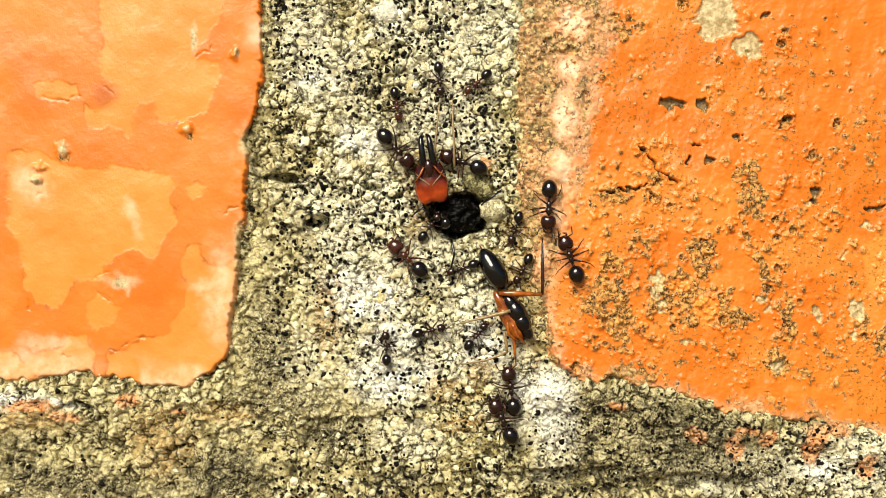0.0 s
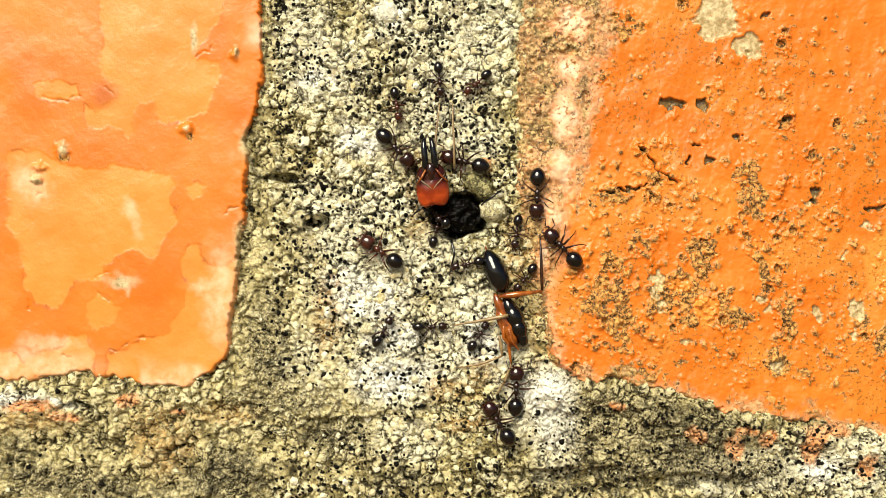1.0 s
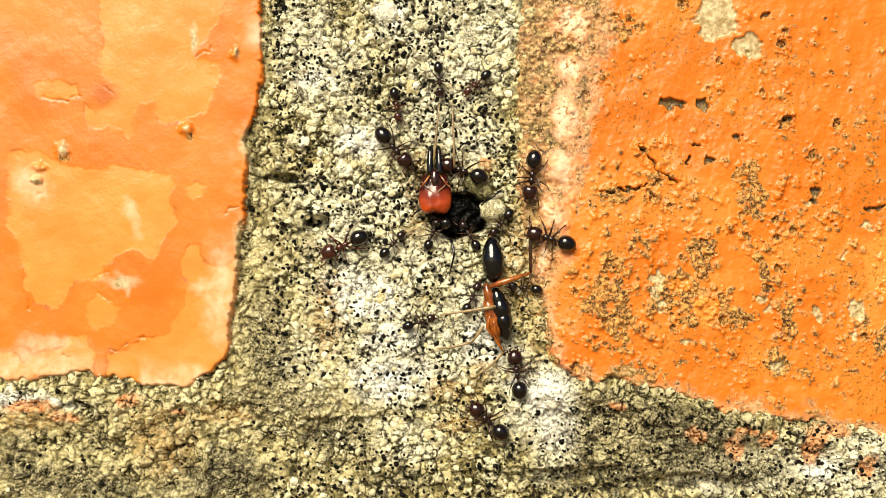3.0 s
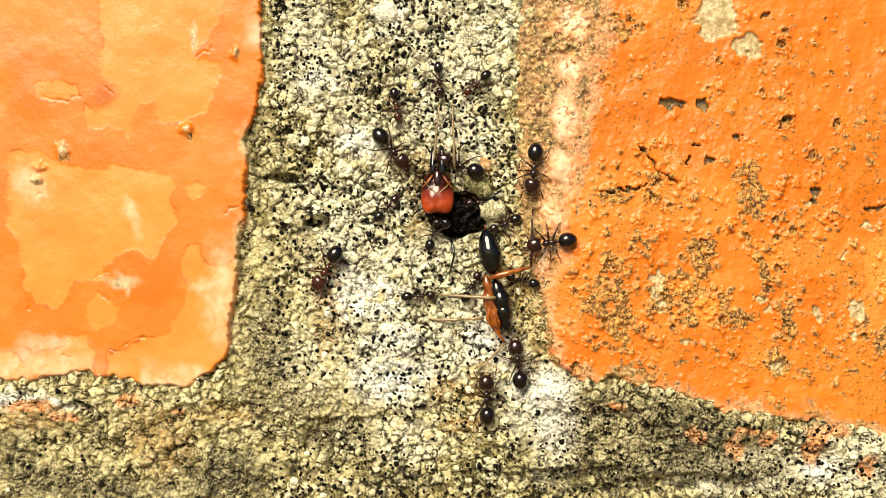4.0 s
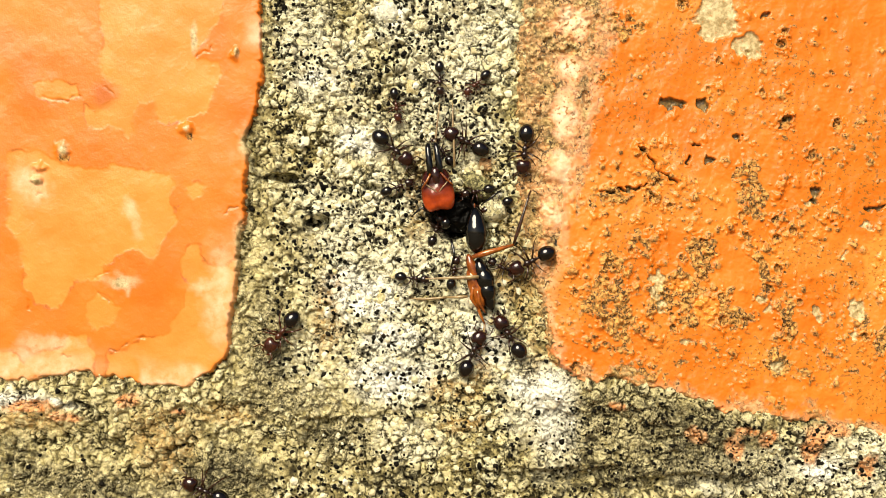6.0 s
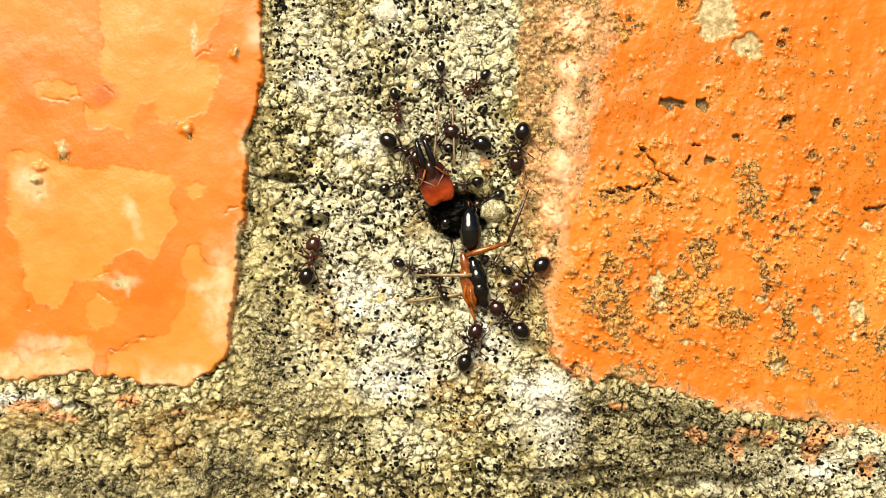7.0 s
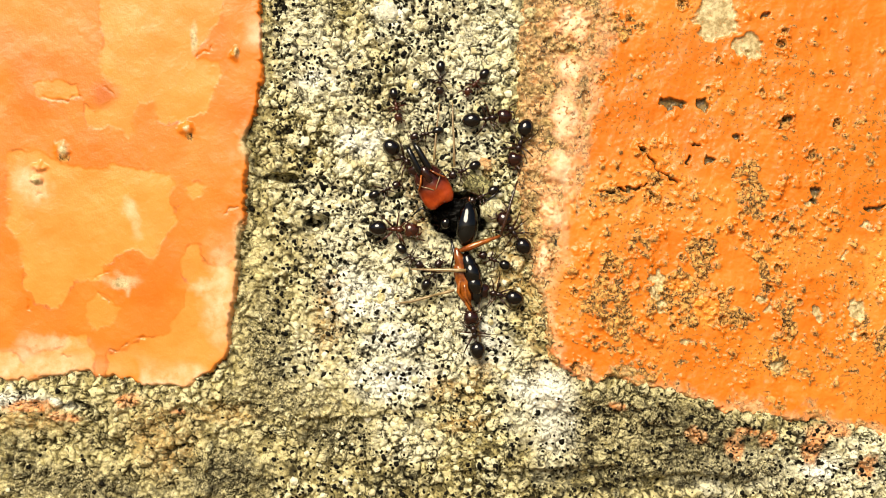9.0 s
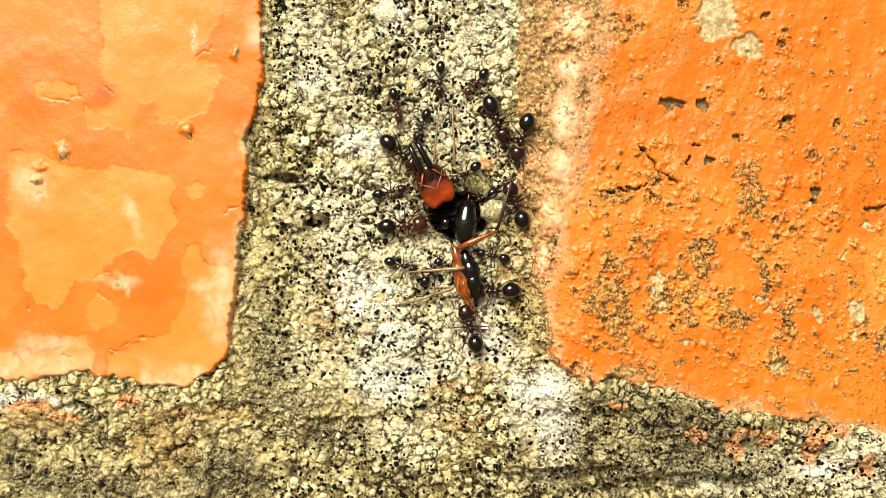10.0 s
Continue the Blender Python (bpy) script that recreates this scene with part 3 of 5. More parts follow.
def make_left_brick():
    us = spaced(-8150, -30, 486, 486, 2.0, 400)
    vs = spaced(-1900, -30, 716, 716, 2.0, 200)
    gu, gv = np.meshgrid(us, vs)
    h, d, p = left_height(gu, gv)
    soft = 1.8 + 6 * step(0.5, 0.8, vnoise(gu, gv, 45, 50))
    thin = 0.88 * step(-1, 1, p / soft) * (0.62 + 0.38 * vnoise(gu, gv, 80, 47)) + (0.18 + 0.3 * (1 - step(60, 180, gu)) * (1 - step(110, 200, gv))) * step(0.35, 0.8, vnoise(gu, gv, 70, 49)) * (1 - step(-1, 1, p / soft))
    # Broken russet line just outside the plates' outlines.
    rim = np.exp(-((p + 0.8) / 2.0) ** 2) * step(0.5, 0.75, vnoise(gu, gv, 26, 147)) * (0.2 + 0.8 * vnoise(gu, gv, 9, 148))
    edge = 1 - step(2, 46, d)
    f = {"thin": thin, "russet": np.maximum(0.85 * rim, 0.5 * blobs(gu, gv, [(190, 165, 22, 24)], 8, 149, 0.5), 0.8 * blobs(gu, gv, [(60, 332, 10, 5), (50, 540, 9, 12), (108, 172, 24, 3), (192, 484, 9, 5), (62, 560, 12, 4), (338, 268, 3, 4), (250, 565, 6, 4)], 7, 151, 0.4, 1.2)), "salmon": np.maximum(0.8 * edge * step(0.5, 0.8, vnoise(gu, gv, 55, 140)), 0.5 * blobs(gu, gv, [(60, 655, 120, 30), (220, 500, 30, 12), (235, 390, 14, 26), (60, 330, 30, 30), (400, 520, 30, 90), (90, 610, 50, 16), (360, 500, 24, 12)], 20, 142, 0.6)),
         "worn": np.maximum(0.8 * (1 - step(-2, 7, d)), blobs(gu, gv, [(115, 278, 12, 9), (335, 240, 7, 7)], 6, 143, 0.4)),
         # Several of these pale spots are gloss highlights painted into the colour.
         "bare_glint": blobs(gu, gv, [(110, 266, 10, 9), (437, 255, 12, 26), (66, 322, 8, 5), (330, 229, 6, 5), (345, 70, 6, 24), (418, 95, 4, 9), (425, 440, 12, 50), (215, 500, 14, 10)], 5, 144, 0.5),
         "grime_shade": np.maximum(0.6 * (1 - step(-6, 1, d)) * step(0.3, 0.6, vnoise(gu, gv, 20, 145)) * (1 - 0.8 * step(630, 665, gv)), 0.6 * creases(gu, gv) * step(0.3, 0.6, vnoise(gu, gv, 18, 146)))}
    me = sheet_mesh("brick", us, vs, h, 1 - 15 * U / D, None, f, 0.1)
    return part("brick", me, PAINT, wall, "brick with glossy flaking orange paint")


def make_right_brick():
    us = spaced(880, 880, 1598, 9500, 1.6, 400)
    vs = spaced(-1860, -30, 800, 820, 1.6, 200)
    gu, gv = np.meshgrid(us, vs)
    h, d, painted, worn, bare_glint, dark, tan = right_height(gu, gv)
    salmon = np.maximum(blobs(gu, gv, [(1010, 36, 30, 24), (1006, 125, 26, 26), (1006, 208, 22, 46), (992, 300, 23, 30), (982, 375, 21, 32), (962, 455, 12, 30)], 14, 150, 0.5) * (1 - painted), 0.35 * painted * (1 - step(0, 26, right_edge(gu, gv)[1])))
    foot = right_edge(gu, gv)[1] + 1e3 * (1 - step(1000, 1020, gu))
    fringe = 0.9 * (1 - step(6, 30, foot + 26 * fbm(gu, gv, 26, 155) + 14 * fbm(gu, gv, 8, 156))) * painted
    band = np.maximum(fringe, tan) * (1 - np.minimum(salmon * 1.3, 1)) * step(-4, 6, d)
    peel = blobs(gu, gv, [(1203, 505, 20, 16), (1246, 552, 20, 26), (1560, 470, 30, 60)], 10, 157, 0.2)
    f = {"russet": 0.0 * gu, "speck": step(0.25, 0.65, vnoise(gu, gv, 70, 158)), "thin": np.maximum(0.8 * peel, 0.3 * step(0.45, 0.75, vnoise(gu, gv, 90, 152))), "salmon": salmon, "worn": worn * painted * (1 - peel),
         "grit": band, "bare_glint": bare_glint * step(960, 985, gu), "grime_shade": np.maximum(np.minimum(dark * 1.3, 1), 0.4 * tan * step(0.54, 0.64, fbm(gu, gv, 12, 154) * 0.5 + 0.5) * (1 - 0.8 * salmon) + 0.5 * (1 - step(-8, 3, d)) * (1 - 0.9 * step(625, 645, gv) * step(980, 1000, gu)))}
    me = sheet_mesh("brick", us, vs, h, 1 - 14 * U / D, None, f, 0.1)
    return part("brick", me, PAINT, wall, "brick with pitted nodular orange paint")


def make_far_bricks():
    """The rest of the wall, outside the patch that is seen."""
    bm = bmesh.new()
    bmesh.ops.create_cube(bm, size=1)
    bmesh.ops.scale(bm, vec=(0.215, 0.1, 0.065), verts=bm.verts)
    bmesh.ops.bevel(bm, geom=bm.edges[:], offset=0.002, segments=2, affect="EDGES", profile=0.5)
    me = bpy.data.meshes.new("brick")
    bm.to_mesh(me)
    bm.free()
    for k in range(-6, 8):
        for n in range(-4, 5):
            x = 0.0174 + 0.2264 * n + (0.1132 if k % 2 == 0 else 0.0)
            z = 0.0263 + 0.075 * k
            if (k == 0 and n in (-1, 0)) or abs(x) > 0.79:
                continue
            part("brick", me, FAR_BRICK, wall, m=pose(x, 0.0496, z))


make_mortar()
make_left_brick()
make_right_brick()
make_far_bricks()
bm = bmesh.new()
bmesh.ops.create_cube(bm, size=1)
bmesh.ops.scale(bm, vec=(1.7, 0.09, 1.06), verts=bm.verts)
bmesh.ops.translate(bm, vec=(0, 0.055, 0.03), verts=bm.verts)
part("core", bm, plain_material("plain_mortar", (0.3, 0.27, 0.18), (0.5, 0.46, 0.33), 200, 0.9, 30), wall, smooth=False)
bm = bmesh.new()
bmesh.ops.create_grid(bm, x_segments=40, y_segments=40, size=400)
bmesh.ops.translate(bm, vec=(0, 0, GROUND), verts=bm.verts)
ground = part("ground", bm, plain_material("bare_earth", (0.10, 0.08, 0.05), (0.2, 0.16, 0.1), 4000, 0.95, 400))
tagged(ground, "bare brown earth at the foot of the wall", "ground", kind="structure")


# ---- loose grains in the joint ----
def stone_shape(rng, sub=1):
    bm = bmesh.new()
    bmesh.ops.create_icosphere(bm, subdivisions=sub, radius=1)
    co = np.array([x.co for x in bm.verts])
    tri = np.array([[x.index for x in f.verts] for f in bm.faces])
    bm.free()
    return co, tri


def scatter(name, mat, count, size_lo, size_hi, weight, sink, seed, label, smooth=True):
    """Many small grains, sunk into the joint where weight(u, v) lets them lie: one mesh."""
    rng = np.random.default_rng(seed)
    co, tri = stone_shape(rng)
    u, v = rng.uniform(-20, 1590, count * 6), rng.uniform(-20, 905, count * 6)
    ok = (rng.random(len(u)) < weight(u, v)) & (left_edge(u, v) < -3) & (right_edge(u, v)[0] < 2)
    ok &= np.hypot((u - HOLE[0]) / 54, (v - HOLE[1]) / 40) > 1
    u, v = u[ok][:count], v[ok][:count]
    n = len(u)
    r = size_lo + (size_hi - size_lo) * rng.random(n) ** 2.2
    h = mortar_height(u, v)[0]
    shape = 0.75 + 0.5 * rng.random((n, 1, 3))
    lump = 1 + 0.30 * (rng.random((n, len(co), 1)) - 0.5) * 2
    p = co[None] * lump * shape * r[:, None, None]
    a = rng.random(n) * 6.283
    x = p[..., 0] * np.cos(a)[:, None] - p[..., 1] * np.sin(a)[:, None]
    y = p[..., 0] * np.sin(a)[:, None] + p[..., 1] * np.cos(a)[:, None]
    z = p[..., 2] * 0.75 + (h + sink * r)[:, None]
    w = np.stack([(u[:, None] + x - U0) * U, -z * U, (V0 - v[:, None] - y) * U], -1).reshape(-1, 3)
    faces = (tri[None] + (np.arange(n) * len(co))[:, None, None]).reshape(-1, 3)
    me = bpy.data.meshes.new(name)
    me.from_pydata(w.tolist(), [], faces.tolist())
    return tagged(part(name, me, mat, smooth=smooth), label, "sand", kind="stuff")


scatter("pale_sand", PALE_SAND, 1000, 2.0, 8.0,
        lambda u, v: 0.04 + 0.96 * step(480, 560, u) * (1 - step(880, 930, u)) * (1 - 0.4 * step(450, 700, v)), -0.1, 11,
        "pale cream sand grains set in the mortar joint", False)
scatter("dark_sand", DARK_SAND, 3000, 2.0, 5.2,
        lambda u, v: 0.05 + 0.95 * np.maximum(step(460, 500, u) * (1 - step(900, 930, u)) * (1 - 0.45 * step(420, 560, v)) * step(0.3, 0.62, vnoise(u, v, 60, 160)), step(900, 1000, u) * step(690, 740, v) * 0.42), 0.0, 12,
        "black sand specks scattered over the mortar joint")


def pebble(u, v, ru, rv, rise, mat, label, turn=0, seed=0, k_sink=True):
    """A single larger stone in the joint."""
    rng = random.Random(seed)
    bm = bmesh.new()
    bmesh.ops.create_icosphere(bm, subdivisions=3, radius=1)
    for x in bm.verts:
        c = x.co.normalized()
        f = 1 + 0.30 * noise.noise(c * 1.5 + Vector((seed * 3.1, 0, 0))) + 0.20 * noise.noise(c * 4 + Vector((0, seed, 0))) + 0.10 * noise.noise(c * 9 + Vector((0, 0, seed)))
        x.co = Vector((c.x * ru * f, c.y * rise * f, c.z * rv * f)) * U
    top = max(float(surface(u, v)[0]), 0.0)
    ob = part("pebble", bm, mat, m=pose((u - U0) * U, -(top - rise * (0.55 if k_sink else 0.0)) * U, (V0 - v) * U, 0, turn, 0))
    return tagged(ob, label, "pebble", "pebbles in the mortar joint")


def stone_material(name, a, b_, grime_shade=0.5):
    """A gritty stone with dirt in its veins."""
    m, nodes, links, b = material(name, 0.6, 0.4)
    c = mix(m, grain(m, 9, 0.38, 0.62), a, b_)
    c = mix(m, times(m, veins(m, 14, 0.05, 5.0), grime_shade), c, (0.05, 0.045, 0.018))
    c = mix(m, times(m, grain(m, 6, 0.58, 0.62), grime_shade), c, (0.014, 0.012, 0.006))
    links.new(c, b.inputs["Base Color"])
    relief(m, b, grain(m, 5, 0.2, 0.8, 5.0), 3.5, 0.9)
    return m


CREAM = stone_material("cream_stone", (0.74, 0.66, 0.38), (0.93, 0.88, 0.62))
WHITE = stone_material("white_stone", (0.84, 0.82, 0.64), (0.95, 0.93, 0.80), 0.3)
OLIVE = stone_material("olive_stone", (0.12, 0.11, 0.035), (0.56, 0.51, 0.24), 0.9)
HONEY = stone_material("honey_stone", (0.62, 0.52, 0.24), (0.80, 0.72, 0.42), 0.3)
TAN = stone_material("tan_stone", (0.50, 0.44, 0.22), (0.88, 0.82, 0.56), 0.6)
CHIP = stone_material("orange_chip", (0.62, 0.30, 0.11), (0.85, 0.55, 0.28), 0.6)
for k, row in enumerate([(873, 371, 23, 22, 13, TAN, "rounded cream pebble beside the nest hole"), (846, 327, 32, 17, 9, OLIVE, "olive-brown pebble above the nest hole"),
                         (686, 22, 20, 22, 14, WHITE, "blocky white pebble set in the mortar"), (636, 249, 14, 10, 9, WHITE, "small white pebble set in the mortar"),
                         (792, 593, 9, 9, 8, WHITE, "small bright white crystal set in the mortar"), (675, 528, 8, 17, 6, HONEY, "honey-coloured oval grain set in the mortar"),
                         (790, 698, 11, 10, 8, CREAM, "small cream pebble set in the mortar"), (652, 582, 12, 11, 8, CREAM, "small cream pebble set in the mortar"), (729, 155, 15, 12, 7, HONEY, "flat tan pebble set in the mortar"),
                         (606, 296, 11, 10, 8, WHITE, "small white pebble set in the mortar"), (978, 711, 14, 12, 8, WHITE, "small white pebble set in the mortar"), (860, 290, 13, 11, 5, CHIP, "flake of orange brick set in the mortar"),
                         (541, 200, 15, 10, 8, CREAM, "small cream pebble set in the mortar"), (590, 230, 12, 13, 9, CREAM, "small cream pebble set in the mortar"), (520, 250, 13, 11, 8, CREAM, "small cream pebble set in the mortar"), (745, 45, 14, 12, 8, CREAM, "small cream pebble set in the mortar")]):
    pebble(*row, turn=37 * k % 60, seed=k + 1 if k else 23, k_sink=k > 1)


# ---- insects ----
def lay(u, v, h, angle, pitch=0.0, roll=0.0):
    """A pose on the wall: local z stands out of it, local x points by angle (degrees, 0 right, 90 up)."""
    a = radians(angle)
    m = Matrix(((math.cos(a), -math.sin(a), 0, (u - U0) * U), (0, 0, -1, -h * U), (math.sin(a), math.cos(a), 0, (V0 - v) * U), (0, 0, 0, 1)))
    return m @ pose(0, 0, 0, roll, -pitch, 0)


def spindle(bm, a, b, ry, rz, y=0.0, z=0.0, fat=0.0, n=14, k=11, rings=0, blunt=0.5):
    """A rounded body along x from a to b, fatter towards b when fat > 0, with shallow rings."""
    loops = []
    for i in range(1, k):
        s = -math.cos(math.pi * i / k)
        r = (1 - s * s) ** blunt * (1 + fat * s)
        if rings and i % max(1, k // (rings + 1)) == 0:
            r *= 0.955
        x = (a + b) / 2 + s * (b - a) / 2
        loops.append([bm.verts.new((x * U, (y + ry * r * math.cos(6.28319 * j / n)) * U, (z + rz * r * math.sin(6.28319 * j / n)) * U)) for j in range(n)])
    for p, q in zip(loops, loops[1:]):
        for j in range(n):
            bm.faces.new((p[j], q[j], q[(j + 1) % n], p[(j + 1) % n]))
    for loop, x in ((loops[0], a), (loops[-1], b)):
        tip = bm.verts.new((x * U, y * U, z * U))
        for j in range(n):
            tri = (loop[j], loop[(j + 1) % n], tip)
            bm.faces.new(tri)
    bmesh.ops.recalc_face_normals(bm, faces=bm.faces)


def tube(bm, pts, radii, n=6):
    """A tapering limb through the points."""
    pts = [Vector(p) for p in pts]
    loops = []
    for i, p in enumerate(pts):
        way = (pts[min(i + 1, len(pts) - 1)] - pts[max(i - 1, 0)]).normalized()
        side = way.cross(Vector((0.13, 0.21, 0.97))).normalized()
        over = way.cross(side)
        loops.append([bm.verts.new((p + (side * math.cos(6.28319 * j / n) + over * math.sin(6.28319 * j / n)) * radii[i]) * U) for j in range(n)])
    for p, q in zip(loops, loops[1:]):
        for j in range(n):
            bm.faces.new((p[j], q[j], q[(j + 1) % n], p[(j + 1) % n]))
    bm.faces.new(loops[0])
    bm.faces.new(loops[-1])
    bmesh.ops.recalc_face_normals(bm, faces=bm.faces)


def limb(pts, radii, bends=3):
    """A limb whose joints are rounded by points in between."""
    bm = bmesh.new()
    p, r = [pts[0]], [radii[0]]
    for i in range(1, len(pts)):
        for s in range(1, bends + 1):
            k = s / bends
            p.append(tuple(pts[i - 1][c] * (1 - k) + pts[i][c] * k for c in range(3)))
            swell = 1 + 0.22 * math.sin(math.pi * k) * (i == 1)
            r.append((radii[i - 1] * (1 - k) + radii[i] * k) * swell)
    tube(bm, p, r)
    return bm


SHAPES = {}


def shape(key, make):
    if key not in SHAPES:
        SHAPES[key] = make()
    return SHAPES[key]


def meshed(name, bm):
    me = bpy.data.meshes.new(name)
    bm.to_mesh(me)
    bm.free()
    return me


def ant_head(s):
    bm = bmesh.new()
    spindle(bm, s["H"] - s["hl"], s["H"] + s["hl"] * 0.95, s["hw"], s["hh"], z=s["z"], fat=-0.10, n=16, k=12, blunt=0.42)
    for v in bm.verts:
        back = max(0.0, (s["H"] - s["hl"] * 0.4) * U - v.co.x) / (s["hl"] * U)
        v.co.x += back * 0.5 * max(0.0, 1 - abs(v.co.y) / (s["hw"] * 0.7 * U)) * s["hl"] * U
    return meshed("head", bm)


def ant_thorax(s):
    bm = bmesh.new()
    t = s["t"]
    spindle(bm, 1 * t, 15 * t, 6.2 * t, 6.0 * t, z=s["z"] + 1.5 * t, n=12, k=9)
    spindle(bm, -10 * t, 6 * t, 4.8 * t, 5.0 * t, z=s["z"], n=12, k=9)
    spindle(bm, 12 * t, s["H"] - s["hl"] * 0.8, 2.2 * t, 2.2 * t, z=s["z"], n=8, k=6)
    return meshed("thorax", bm)


def ant_petiole(s):
    bm = bmesh.new()
    t = s["t"]
    spindle(bm, -16 * t, -8 * t, 2.6 * t, 3.8 * t, z=s["z"] + 0.5 * t, n=10, k=7)
    spindle(bm, s["G"] + s["gl"] * 0.75, -13 * t, 3.2 * t, 3.6 * t, z=s["z"], n=10, k=7)
    return meshed("petiole", bm)


def ant_gaster(s):
    bm = bmesh.new()
    spindle(bm, s["G"] - s["gl"] * 1.12, s["G"] + s["gl"], s["gw"], s["gh"], z=s["z"] + 1, fat=0.10, n=22, k=18, blunt=0.5)
    return meshed("gaster", bm)


def ant_leg(s, i, side):
    """Leg i (front, middle, rear) with its root at the mesh's origin."""
    t = s["t"] * s["leg"]
    out = [[(0, 0, 0), (8, 13, 7), (17, 23, -3), (22, 30, -14)],
           [(0, 0, 0), (0, 16, 8), (-1, 29, -3), (1, 38, -14)],
           [(0, 0, 0), (-9, 15, 8), (-19, 27, -3), (-30, 34, -14)]][i]
    pts = [(x * t, y * t * side, z * s["t"]) for x, y, z in out]
    return meshed("leg", limb(pts, [1.9 * t, 1.5 * t, 0.95 * t, 0.5 * t]))


def ant_antenna(s, side):
    t = s["t"]
    return meshed("antenna", limb([(0, 0, 0), (3 * t, 11 * t * side, 5 * t), (15 * t, 14 * t * side, -2 * t)], [0.9 * t, 0.9 * t, 1.2 * t]))


def ant_mandible(s, side):
    bm = bmesh.new()
    x = s["H"] + s["hl"] * 0.8
    tube(bm, [(x, s["hw"] * 0.5 * side, s["z"] - 1), (x + 4 * s["t"], s["hw"] * 0.5 * side, s["z"] - 2), (x + 7 * s["t"], s["hw"] * 0.1 * side, s["z"] - 3)], [2.2 * s["t"], 2.0 * s["t"], 0.5 * s["t"]])
    return meshed("mandible", bm)


def ant_eye(s, side):
    bm = bmesh.new()
    spindle(bm, s["H"] - 2.5, s["H"] + 2.5, 1.6, 2.2, y=s["hw"] * 0.86 * side, z=s["z"] + s["hh"] * 0.35, n=8, k=6)
    return meshed("eye", bm)


MAJOR = dict(kind="major", G=-29, gl=15.5, gw=14, gh=12.5, H=29, hl=14.5, hw=13.6, hh=10, z=12, t=1.0, leg=0.9)
MINOR = dict(kind="minor", G=-21, gl=10, gw=8.5, gh=8, H=21, hl=8.5, hw=7.2, hh=6, z=8, t=0.68, leg=0.88)
ROOTS = ((9, 4.5), (3, 5.0), (-4, 4.5))


def ant(s, label, group):
    """A worker ant: head, thorax, petiole, gaster, six legs and two feelers."""
    k = s["kind"]
    a = tagged(new("ant"), label, "ant", group)
    head = part("head", shape((k, "head"), lambda: ant_head(s)), DARK_RED if k == "major" else BROWN, a, "dark red-brown head")
    for side in (1, -1):
        part("mandible", shape((k, "jaw", side), lambda: ant_mandible(s, side)), DARK_RED, head)
        part("eye", shape((k, "eye", side), lambda: ant_eye(s, side)), BLACK, head)
    part("thorax", shape((k, "thorax"), lambda: ant_thorax(s)), BROWN, a)
    part("petiole", shape((k, "petiole"), lambda: ant_petiole(s)), BROWN, a)
    part("gaster", shape((k, "gaster"), lambda: ant_gaster(s)), GASTER, a, "glossy black gaster")
    for side in (1, -1):
        part("antenna", shape((k, "antenna", side), lambda: ant_antenna(s, side)), LIMB, a,
             m=Matrix.Translation(Vector((s["H"] + s["hl"] * 0.6, s["hw"] * 0.35 * side, s["z"] + s["hh"] * 0.6)) * U))
        for i, (x, y) in enumerate(ROOTS):
            part("leg", shape((k, "leg", i, side), lambda: ant_leg(s, i, side)), LIMB, a,
                 m=Matrix.Translation(Vector((x * s["t"], y * s["t"] * side, s["z"] - 1.5 * s["t"])) * U))
    return a


